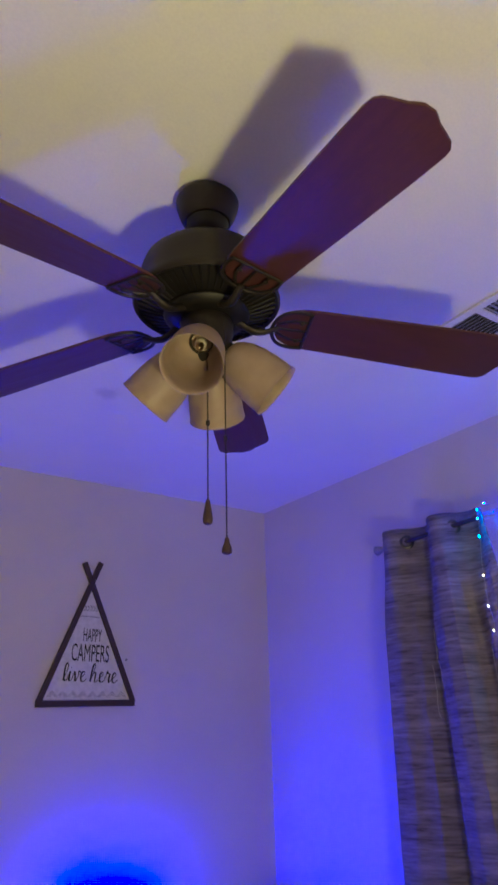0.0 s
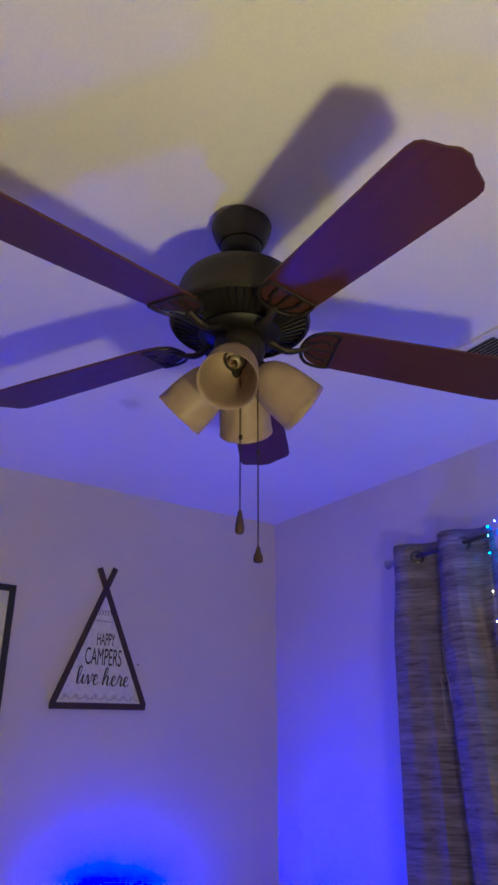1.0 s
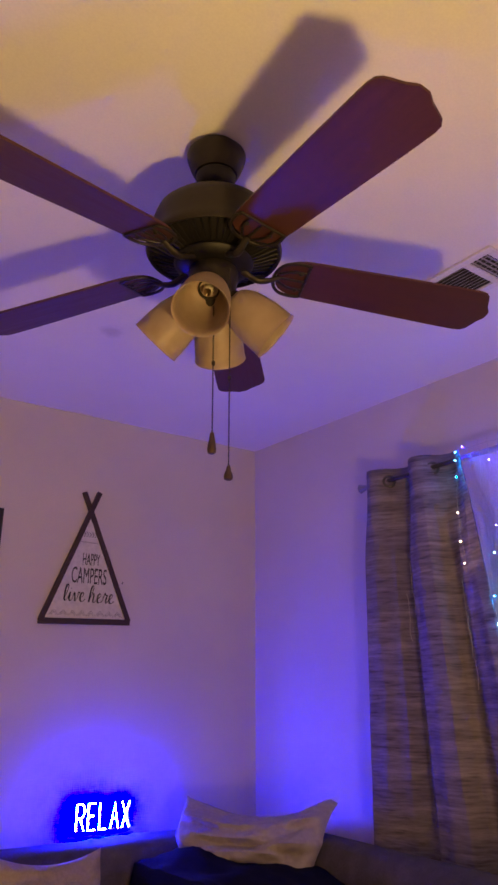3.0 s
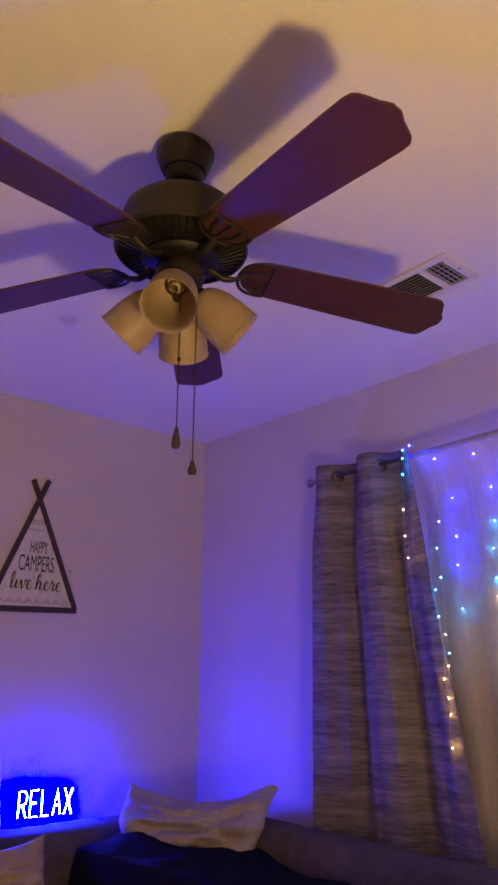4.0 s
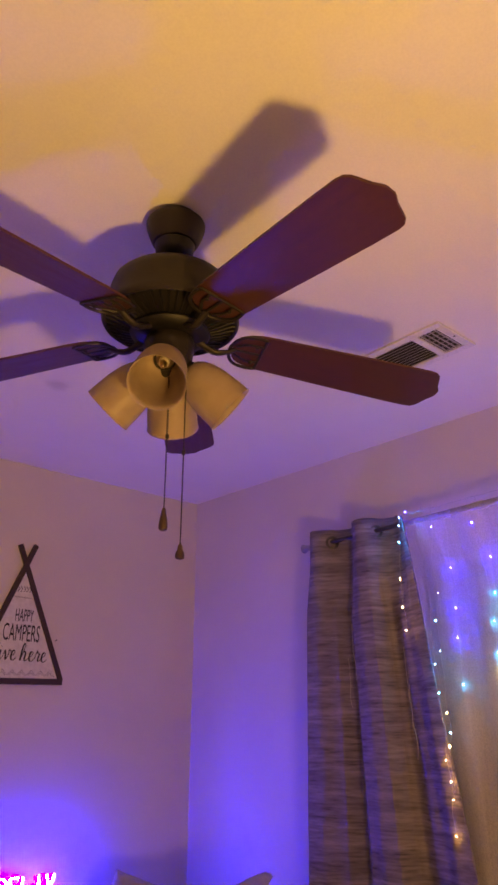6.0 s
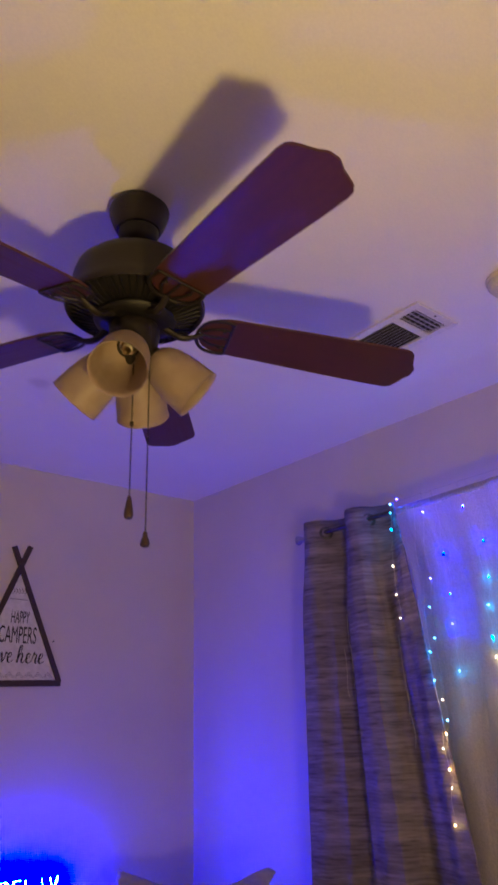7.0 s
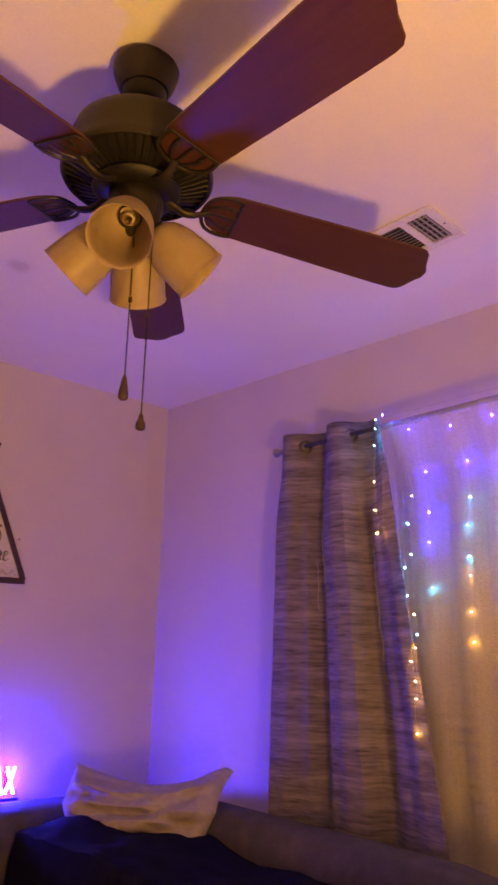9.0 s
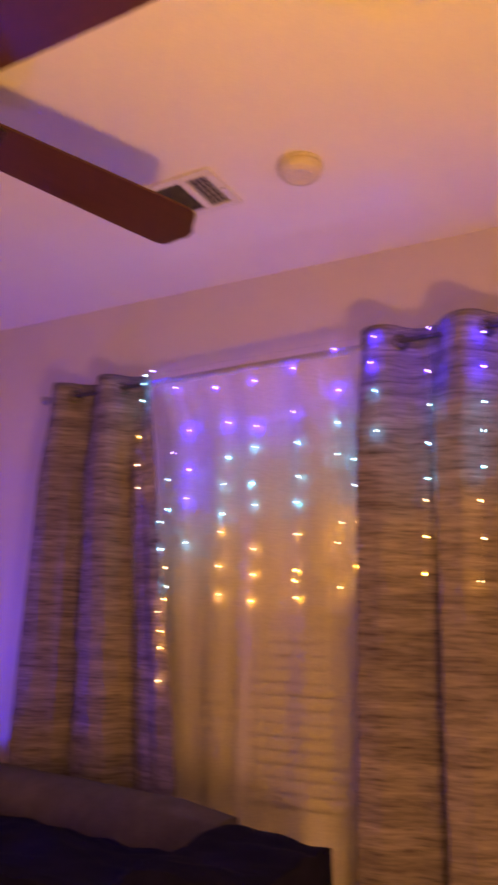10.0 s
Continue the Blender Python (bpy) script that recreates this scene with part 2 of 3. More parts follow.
def tube(points, radius, seg=8, flat=1.0):
    """A round bar along points; radius is a number or one for each point."""
    pts = [Vector(p) for p in points]
    rad = radius if isinstance(radius, (list, tuple)) else [radius] * len(pts)
    bm = bmesh.new()
    rings, side = [], None
    for i, p in enumerate(pts):
        d = (pts[min(i + 1, len(pts) - 1)] - pts[max(i - 1, 0)]).normalized()
        if side is None:
            side = d.cross(Vector((0, 0, 1)) if abs(d.z) < 0.9 else Vector((1, 0, 0))).normalized()
        side = (side - d * side.dot(d)).normalized()
        up = d.cross(side)
        rings.append([bm.verts.new(p + rad[i] * (math.cos(2 * math.pi * k / seg) * side + flat * math.sin(2 * math.pi * k / seg) * up)) for k in range(seg)])
    for a, b in zip(rings, rings[1:]):
        for k in range(seg):
            bm.faces.new((a[k], a[(k + 1) % seg], b[(k + 1) % seg], b[k]))
    bm.faces.new(rings[0])
    bm.faces.new(rings[-1])
    return bm


def spline(points, n=6):
    """A smooth run of points through the given ones."""
    p = [Vector(q) for q in points]
    p = [2 * p[0] - p[1], *p, 2 * p[-1] - p[-2]]
    out = []
    for i in range(1, len(p) - 2):
        for k in range(n):
            t = k / n
            a, b, c, d = p[i - 1 : i + 3]
            out.append(0.5 * (2 * b + (c - a) * t + (2 * a - 5 * b + 4 * c - d) * t * t + (3 * b - a - 3 * c + d) * t**3))
    return out + [p[-2]]


def slab(outline, z0, z1, bevel=0.0):
    """A flat plate with the given (x, y) outline between two heights."""
    bm = bmesh.new()
    lo = [bm.verts.new((x, y, z0)) for x, y in outline]
    hi = [bm.verts.new((x, y, z1)) for x, y in outline]
    n = len(outline)
    faces = [bm.faces.new(lo[::-1]), bm.faces.new(hi)]
    for k in range(n):
        bm.faces.new((lo[k], lo[(k + 1) % n], hi[(k + 1) % n], hi[k]))
    if bevel:
        edges = [e for f in faces for e in f.edges]
        bmesh.ops.bevel(bm, geom=edges, offset=bevel, segments=2, affect="EDGES", profile=0.5)
    return bm


def wobble(bm, amount, scale, seed=0.0):
    for v in bm.verts:
        q = v.co * scale + Vector((seed, seed * 1.7, -seed))
        v.co += amount * Vector((noise.noise(q), noise.noise(q + Vector((9, 0, 0))), noise.noise(q + Vector((0, 9, 0)))))
    return bm


# ---- room ----
X0, X1, Y0, Y1, H = -1.7, 2.16, -0.9, 3.56, 2.74
WY0, WY1, WZ0, WZ1 = 1.30, 2.24, 0.86, 2.22
part("floor", box(X0 - 0.14, X1 + 0.40, Y0 - 0.14, Y1 + 0.36, -0.1, 0), FLOOR)
part("ceiling", box(X0 - 0.14, X1 + 0.40, Y0 - 0.14, Y1 + 0.36, H, H + 0.1), CEIL)
CORNER = Vector((X1, Y1, 0))
TURN_N, TURN_E = 2.6, 2.6


def turned(degrees):
    """Swings a wall about the room's corner, which is a little out of square."""
    return Matrix.Translation(CORNER) @ pose(0, 0, 0, 0, 0, degrees) @ Matrix.Translation(-CORNER)


def hung(x, z):
    """Carries a thing made for the square wall at x onto the turned north wall."""
    eye = Vector((-0.05, 0.60, 1.50))
    c = Vector((x, Y1, z))
    tan = math.tan(radians(TURN_N))
    d = c - eye
    k = (Y1 - eye.y + (X1 - eye.x) * tan) / (d.y + d.x * tan)
    return Matrix.Translation(eye + d * k) @ Matrix.Scale(k, 4) @ pose(0, 0, 0, 0, 0, -TURN_N) @ Matrix.Translation(-c)


part("wall_north", box(X0 - 0.3, X1 + 0.14, Y1, Y1 + 0.14, 0, H), WALL, at=turned(-TURN_N))
part("wall_south", box(X0 - 0.14, X1 + 0.40, Y0 - 0.14, Y0, 0, H), WALL)
part("wall_west", box(X0 - 0.14, X0, Y0, Y1 + 0.36, 0, H), WALL)
east = box(X1, X1 + 0.14, Y0 - 0.1, WY0, 0, H)
box(X1, X1 + 0.14, WY1, Y1, 0, H, bm=east)
box(X1, X1 + 0.14, WY0, WY1, 0, WZ0, bm=east)
box(X1, X1 + 0.14, WY0, WY1, WZ1, H, bm=east)
part("wall_east", east, WALL, at=turned(TURN_E))
for n, l in (("floor", "unseen floor, made pale beige to bounce light upward"), ("ceiling", "off-white painted ceiling with fine stipple"), ("wall_north", "off-white painted wall behind the sofa"), ("wall_south", "off-white painted wall"), ("wall_west", "off-white painted wall"), ("wall_east", "off-white painted wall with a window")):
    tagged(bpy.data.objects[n], l, n.split("_")[0], kind="structure")

# window with its frame, panes and blind
win = thing("window_1", "white vinyl window with closed slatted blind at night", "window", turned(TURN_E), kind="structure")
wf = box(X1 + 0.05, X1 + 0.12, WY0, WY0 + 0.05, WZ0, WZ1, 0.004)
box(X1 + 0.05, X1 + 0.12, WY1 - 0.05, WY1, WZ0, WZ1, 0.004, bm=wf)
box(X1 + 0.051, X1 + 0.119, WY0 + 0.05, WY1 - 0.05, WZ0, WZ0 + 0.05, 0.004, bm=wf)
box(X1 + 0.051, X1 + 0.119, WY0 + 0.05, WY1 - 0.05, WZ1 - 0.05, WZ1, 0.004, bm=wf)
box(X1 + 0.052, X1 + 0.118, WY0 + 0.05, WY1 - 0.05, 1.52, 1.57, 0.004, bm=wf)
part("window_frame", wf, VINYL, win)
for z0, z1 in ((WZ0 + 0.05, 1.52), (1.57, WZ1 - 0.05)):
    part("pane", box(X1 + 0.083, X1 + 0.087, WY0 + 0.05, WY1 - 0.05, z0, z1), PANE, win).visible_shadow = False
part("window_sill", box(X1 - 0.012, X1 + 0.05, WY0 - 0.02, WY1 + 0.02, WZ0 - 0.02, WZ0 + 0.003, 0.004), VINYL, win)
blind = thing("window_blind", "closed white horizontal slat blind behind sheer curtains", "blind", turned(TURN_E))
part("headrail", box(X1 + 0.004, X1 + 0.044, WY0 + 0.01, WY1 - 0.01, WZ1 - 0.045, WZ1 - 0.004, 0.004), BLIND, blind)
slat = bmesh.new()
joined(slat, box(-0.023, 0.023, WY0 + 0.015, WY1 - 0.015, -0.0014, 0.0014, 0.0006, 1))
slat0 = part("slat", slat, BLIND, blind, at=pose(X1 + 0.024, 0, WZ1 - 0.07, 0, 52, 0))
for k in range(1, 31):
    s = new("slat", slat0.data)
    s.parent = blind
    s.matrix_basis = pose(X1 + 0.024, 0, WZ1 - 0.07 - 0.041 * k, 0, 52 + random.uniform(-4, 4), 0)

# ---- ceiling fan ----
FX, FY = 0.707, 1.780
FAN_SIZE = 0.935
fan = thing("ceiling_fan", "five-blade bronze ceiling fan with mahogany blades and four glass shades", "ceiling fan", pose(FX, FY, H, 1.2, -0.3) @ Matrix.Scale(FAN_SIZE, 4) @ pose(0, 0, -H))
part("canopy", lathe([(0.055, H - 0.0005), (0.055, H - 0.017), (0.0735, H - 0.020), (0.0755, H - 0.025), (0.0745, H - 0.035), (0.071, H - 0.047), (0.0645, H - 0.065), (0.0590, H - 0.077), (0.0545, H - 0.083), (0.030, H - 0.084)], 48, True, True), BRONZE, fan, smooth=True)
part("canopy_collar", lathe([(0.049, H - 0.0835), (0.0510, H - 0.086), (0.0475, H - 0.106), (0.041, H - 0.117), (0.026, H - 0.123), (0.017, H - 0.124)], 40, True, True), BRONZE_SHADED, fan, smooth=True)
part("downrod", lathe([(0.016, H - 0.12), (0.016, 2.55)], 20, True, True), BRONZE, fan, smooth=True)
part("motor_housing", lathe([(0.02, 2.562), (0.06, 2.560), (0.106, 2.553), (0.130, 2.544), (0.144, 2.530), (0.150, 2.512), (0.154, 2.489), (0.158, 2.466), (0.163, 2.448), (0.1665, 2.438), (0.1665, 2.430), (0.163, 2.424), (0.158, 2.426), (0.155, 2.432)], 72, True), BRONZE, fan, smooth=True)
part("vent_recess", lathe([(0.1555, 2.433), (0.120, 2.418), (0.088, 2.408), (0.03, 2.408)], 64, False, True), BRONZE_SHADED, fan, smooth=True)
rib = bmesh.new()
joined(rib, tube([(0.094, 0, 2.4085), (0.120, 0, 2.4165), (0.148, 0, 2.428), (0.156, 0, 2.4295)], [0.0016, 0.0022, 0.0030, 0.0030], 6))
rib0 = part("vent_rib", rib, BRONZE_SHADED, fan, smooth=True)
for k in range(1, 48):
    r = new("vent_rib", rib0.data)
    r.parent = fan
    r.matrix_basis = pose(0, 0, 0, 0, 0, 7.5 * k)
part("hub_plate", lathe([(0.03, 2.409), (0.094, 2.407), (0.097, 2.400), (0.092, 2.392), (0.072, 2.386), (0.06, 2.384)], 56, True, True), BRONZE_SHADED, fan, smooth=True)
part("switch_housing", lathe([(0.056, 2.385), (0.060, 2.376), (0.060, 2.352), (0.057, 2.346), (0.057, 2.336), (0.050, 2.318), (0.034, 2.300), (0.030, 2.278), (0.024, 2.262), (0.012, 2.254), (0.005, 2.25)], 48, True, True), BRONZE, fan, smooth=True)

# blades and their arms
BLADE_TIPS = [(0.600, 0.0805), (0.662, 0.0820), (0.679, 0.079), (0.690, 0.069), (0.694, 0.058), (0.697, 0.046), (0.704, 0.032), (0.713, 0.018), (0.717, 0.011)]
upper = [(0.157, 0.016), (0.162, 0.034), (0.172, 0.048), (0.190, 0.059), (0.215, 0.0655), (0.25, 0.0680), (0.33, 0.0705), (0.45, 0.0755), *BLADE_TIPS]
upper = [(1.017 * x, 0.953 * y) for x, y in upper]
outline = upper + [(x, -y) for x, y in reversed(upper)]
bracket_edge = [(0.232, 0.056), (0.208, 0.0595), (0.180, 0.054), (0.162, 0.038), (0.153, 0.013)]
loop = bracket_edge + [(x, -y) for x, y in reversed(bracket_edge)]


def blade_with_arm(angle):
    """One drooping, pitched blade with the openwork bracket under its root."""
    tilt = pose(0, 0, 2.404, 0.6, -0.45) @ pose(0, 0, 0, 0, 0, angle) @ pose(0, 0, 0, 0, 3.9, 0) @ pose(0, 0, 0, -10.8, 0, 0)
    bl = part("blade", slab(outline, -0.003, 0.003, 0.0015), MAHOGANY, fan, "dark mahogany fan blade with scalloped tip", at=tilt)
    arm = bmesh.new()
    z = -0.007
    joined(arm, tube(spline([(x, y, z) for x, y in loop], 4), 0.0046, 8, 0.8))
    joined(arm, tube([(0.232, -0.057, z), (0.232, 0.057, z)], 0.0038, 8, 0.8))
    for y in (-0.030, 0, 0.030):
        joined(arm, tube(spline([(0.163, y * 0.45, z), (0.196, y, z - 0.001), (0.232, y, z)], 4), 0.0036, 8, 0.7))
    for y in (-0.03, 0.03):
        joined(arm, lathe([(0.0055, -0.002), (0.0055, 0.0), (0.003, 0.002)], 10, True, True), Matrix.Translation((0.214, y, z - 0.006)) @ pose(0, 0, 0, 180))
    part("blade_bracket", arm, BRONZE, bl, smooth=True)
    s = tube(spline([(0.066, 0, 2.394), (0.088, 0, 2.382), (0.112, 0, 2.371), (0.138, 0, 2.375), (0.164, 0, 2.386)], 5), [0.0115] * 5 + [0.010] * 10 + [0.0085] * 6, 10, 0.7)
    part("blade_arm", s, BRONZE, fan, smooth=True, at=pose(0, 0, 0, 0, 0, angle))


for k in range(5):
    blade_with_arm(-95.7 + 72 * k)

# light kit: four arms, shades and bulbs
shade_profile = [(0.020, 0.0), (0.031, 0.005), (0.0415, 0.017), (0.0495, 0.034), (0.0550, 0.056), (0.0580, 0.08), (0.0595, 0.104), (0.060, 0.120), (0.0612, 0.128)]
shade_profile = [(1.05 * r, 1.09 * z) for r, z in shade_profile]
shade_shell = shade_profile + [(0.0650, 0.1405), (0.0632, 0.139)] + [(r - 0.003, z) for r, z in reversed(shade_profile[1:-1])] + [(0.020, 0.0035), (0.011, 0.0035)]
for az, lean in ((-134, 41), (-28, 50), (-239, 49), (48, 49)):
    out_dir = pose(0, 0, 0, 0, 0, az)
    lamp_m = out_dir @ pose(0.046, 0, 2.310, 0, 180 - lean, 0)
    part("lamp_arm", tube(spline([(0.022, 0, 2.336), (0.034, 0, 2.333), (0.042, 0, 2.323), (0.046, 0, 2.312)], 4), 0.009, 10), BRONZE, fan, smooth=True, at=out_dir)
    part("socket_cup", lathe([(0.010, -0.012), (0.022, -0.008), (0.026, 0.002), (0.0255, 0.012), (0.0225, 0.012), (0.021, 0.0)], 28, True), BRONZE, fan, smooth=True, at=lamp_m)
    part("shade", lathe(shade_shell, 48), ALABASTER, fan, "cream frosted glass bell shade, unlit", True, lamp_m)
    bulb = part("bulb", lathe([(0.0125, 0.006), (0.0125, 0.020), (0.0115, 0.024), (0.0095, 0.026), (0.0005, 0.0262)], 20, True), DETECTOR, fan, "unlit small bulb in its socket", True, lamp_m)
    part("bulb_tip", lathe([(0.0088, 0.0255), (0.0095, 0.031), (0.0085, 0.038), (0.0055, 0.0435), (0.001, 0.046)], 18, True, True), BRASS, bulb, "glinting mirrored bulb tip", True)
    part("thumb_screw", lathe([(0.002, 0), (0.002, 0.008), (0.0055, 0.009), (0.0055, 0.014)], 10, True, True), BRONZE, fan, smooth=True, at=lamp_m @ pose(0, 0.024, 0.006, -90))

# pull chains with wooden fobs


def drop(d):
    d = max(0.0, min(1.0, d))
    return d * d * (3 - 2 * d)


for dx, dy, top, low, size in ((-0.024, -0.043, 2.335, 1.950, 0.050), (-0.0095, -0.086, 2.345, 1.866, 0.032)):
    chain = bmesh.new()
    n = int((top - low) / 0.0062)
    line = [Vector((dx - 0.005 * (top - z), dy - 0.021 * (top - z), z)) for z in (low + (k + 0.5) * (top - low) / n for k in range(n))]
    if dy > -0.05:
        # this chain leaves the housing behind a shade's neck
        line = [Vector((q.x * k, q.y * k, q.z)) for q in line for k in (0.30 + 0.70 * drop((top - q.z) / 0.15),)]
    for q in line:
        s = bmesh.new()
        bmesh.ops.create_icosphere(s, subdivisions=1, radius=0.0023, matrix=Matrix.Translation(q))
        joined(chain, s)
    joined(chain, tube([line[0], line[-1]], 0.0009, 5))
    c = part("pull_chain", chain, BRONZE, fan, smooth=True)
    joint = lathe([(0.0015, -0.006), (0.0042, -0.004), (0.0042, 0.004), (0.0015, 0.006)], 10, True, True)
    part("chain_joint", joint, BRONZE, c, smooth=True, at=Matrix.Translation(line[int(n * 0.42)]))
    part("fob", lathe([(0.0025, 0.0), (0.0045, -0.004), (0.0055, -0.012), (0.0085, -0.55 * size), (0.0098, -0.78 * size), (0.0092, -0.93 * size), (0.006, -size)], 18, True, True), FRAME_WOOD, c, "turned dark wooden pull fob", True, Matrix.Translation(line[0] - Vector((0, 0, 0.003))))

# ---- ceiling fixtures ----
vent = thing("air_vent", "white louvred ceiling air register with greyer louvres", "air vent", pose(1.669, 1.785, H))
vf = bmesh.new()
for x0, x1, y0, y1 in ((-0.100, -0.074, -0.150, 0.150), (0.074, 0.100, -0.150, 0.150), (-0.074, 0.074, -0.150, -0.122), (-0.074, 0.074, 0.122, 0.150), (-0.074, 0.074, -0.055, -0.032)):
    joined(vf, box(x0, x1, y0, y1, -0.009, -0.0005, 0.0015, 1))
part("frame", vf, VENT_PAINT, vent)
# near-black sheet stands in for the shade inside the duct
part("shade_backing", box(-0.076, 0.076, -0.124, 0.124, -0.0016, -0.0003), DUCT_SHADE, vent)
louvre = box(-0.0044, 0.0044, -0.0765, 0.0765, -0.0006, 0.0006)
l0 = part("louvre", louvre, VENT_GREY, vent, at=pose(-0.0675, 0.045, -0.0055, 0, -40, 0))
for k in range(1, 10):
    s = new("louvre", l0.data)
    s.parent = vent
    s.matrix_basis = pose(-0.0675 + 0.015 * k, 0.045, -0.0055, 0, -40, 0)
c0 = part("cross_louvre", box(-0.074, 0.074, -0.0064, 0.0064, -0.0005, 0.0005), VENT_GREY, vent, at=pose(0, -0.113, -0.0045, 30, 0, 0))
for k in range(1, 4):
    s = new("cross_louvre", c0.data)
    s.parent = vent
    s.matrix_basis = pose(0, -0.113 + 0.0165 * k, -0.0045, 30, 0, 0)
for k in range(6):
    part("divider", box(-0.0005, 0.0005, -0.0335, 0.0335, -0.0010, 0.0010), VENT_GREY, vent, at=pose(-0.0615 + 0.0246 * k, -0.0885, -0.006))
for y in (-0.138, 0.138):
    part("screw", lathe([(0.0035, -0.0092), (0.0035, -0.0105), (0.002, -0.0115)], 10, True, True), STEEL, vent, at=pose(0, y, 0))

det = thing("smoke_detector", "round aged-white plastic smoke detector on the ceiling", "smoke detector", pose(1.685, 1.403, H))
part("base", lathe([(0.064, -0.0005), (0.065, -0.008), (0.063, -0.010)], 48, True, True), DETECTOR, det, smooth=True)
part("cover", lathe([(0.059, -0.0102), (0.061, -0.014), (0.060, -0.024), (0.054, -0.033), (0.036, -0.039), (0.034, -0.0375), (0.018, -0.0375), (0.001, -0.038)], 48, True, True), DETECTOR, det, smooth=True)
for k in range(14):
    part("slot", box(-0.0035, 0.0035, -0.0006, 0.0006, -0.0016, 0.0016), BLIND, det, at=pose(0, 0, 0, 0, 0, 360 / 14 * k) @ pose(0.0597, 0, -0.021, 0, 0, 90))

# ---- curtains ----
ROD_X, ROD_Z = 2.072, 2.326


def wave(a, amp):
    c = math.cos(a)
    return amp * math.copysign(abs(c) ** 0.75, c)


def settled(y, folds):
    """Depth of a cloth's lower folds at y, read smoothly from (y, depth) pairs."""
    for (ya, da), (yb, db) in zip(folds, folds[1:]):
        if ya >= y >= yb:
            k = drop((ya - y) / (ya - yb))
            return da + (db - da) * k
    return folds[0][1] if y > folds[0][0] else folds[-1][1]


def drape(top0, top1, low0, low1, z0, z1, peak, length, amp, xc, nu, nv, wrinkle=0.004, seed=0.0, folds=None, top_x=None, slump=None):
    """A hung cloth: its folds follow the rod, and it flares towards the hem."""
    bm = bmesh.new()
    rows = []
    for j in range(nv + 1):
        v = j / nv
        row = []
        for i in range(nu + 1):
            u = i / nu
            y = (1 - v) * (top0 + (top1 - top0) * u) + v * (low0 + (low1 - low0) * u)
            ytop = top0 + (top1 - top0) * u
            a = 2 * math.pi * (ytop - peak) / length + 0.25 * noise.noise(Vector((u * 3 + seed, v * 1.6, 4.0))) * v * 3
            grow = 1 + 0.25 * v * noise.noise(Vector((u * 4, v * 2, seed + 7)))
            depth = wave(a, amp) * grow
            if folds:
                k = drop((v - 0.03) / 0.16)
                depth += k * (settled(ytop, folds) * grow - depth)
            middle = xc if top_x is None else top_x + (xc - top_x) * drop(v / 0.10)
            x = middle - depth + wrinkle * noise.noise(Vector((y * 14 + seed, v * 7, 1.5))) + 0.35 * wrinkle * noise.noise(Vector((y * 30, v * 60, seed)))
            fall = 0.032 * drop((slump - ytop) / 0.05) * (1 - v) ** 4 if slump else 0.0
            row.append(bm.verts.new((x, y + 0.003 * noise.noise(Vector((v * 9, seed + i * 0.05, 3))), z1 - fall + (z0 - z1) * v + 0.002 * noise.noise(Vector((u * 9, seed, 0))))))
        rows.append(row)
    for a, b in zip(rows, rows[1:]):
        for i in range(nu):
            bm.faces.new((a[i], a[i + 1], b[i + 1], b[i]))
    return bm


def panel(label, top0, top1, low0, low1, z0, z1, peak, length, rings, seed, folds=None, slump=None):
    cur = thing("grommet_curtain", label, "curtain", group="grey curtain panels")
    c = part("cloth", drape(top0, top1, low0, low1, z0, z1, peak, length, 0.042, ROD_X, 150, 90, 0.005, seed, folds, slump=slump), CURTAIN, cur, smooth=True)
    th = c.modifiers.new("thickness", "SOLIDIFY")
    th.thickness, th.offset = 0.0025, 0
    for y, face in rings:
        g = bmesh.new()
        joined(g, lathe([(0.0165, -0.0035), (0.0185, -0.0055), (0.0245, -0.005), (0.0275, -0.002), (0.0275, 0.002), (0.0245, 0.005), (0.0185, 0.0055), (0.0165, 0.0035), (0.0165, -0.0035)], 32))
        part("grommet", g, STEEL, cur, "nickel grommet ring", True, pose(ROD_X, y, ROD_Z - 0.004) @ pose(0, 0, 0, 0, 0, face) @ pose(0, 0, 0, 0, 90, 0))
    return cur


panel("grey slub-woven blackout curtain, hanging in deep folds behind sofa", 2.655, 2.165, 2.720, 1.858, 0.25, 2.376, 2.602, 0.224, ((2.546, 48), (2.322, 48)), 1.0, ((2.66, 0.012), (2.645, 0.045), (2.61, 0.042), (2.54, 0.008), (2.500, -0.032), (2.488, -0.030), (2.446, 0.030), (2.40, 0.046), (2.360, 0.040), (2.338, -0.018), (2.322, -0.032), (2.26, 0.002), (2.20, 0.038), (2.165, 0.044)), 2.245)
panel("grey slub-woven blackout curtain, lit amber by string lights", 1.380, 0.64, 1.405, 0.58, 0.25, 2.374, 1.315, 0.25, ((1.253, 48), (1.003, 48)), 5.0, ((1.39, 0.01), (1.372, 0.042), (1.32, 0.038), (1.22, -0.018), (1.166, -0.036), (1.150, 0.042), (1.10, 0.036), (1.0, -0.015), (0.932, -0.036), (0.916, 0.042), (0.86, 0.032), (0.76, -0.02), (0.64, -0.036)))

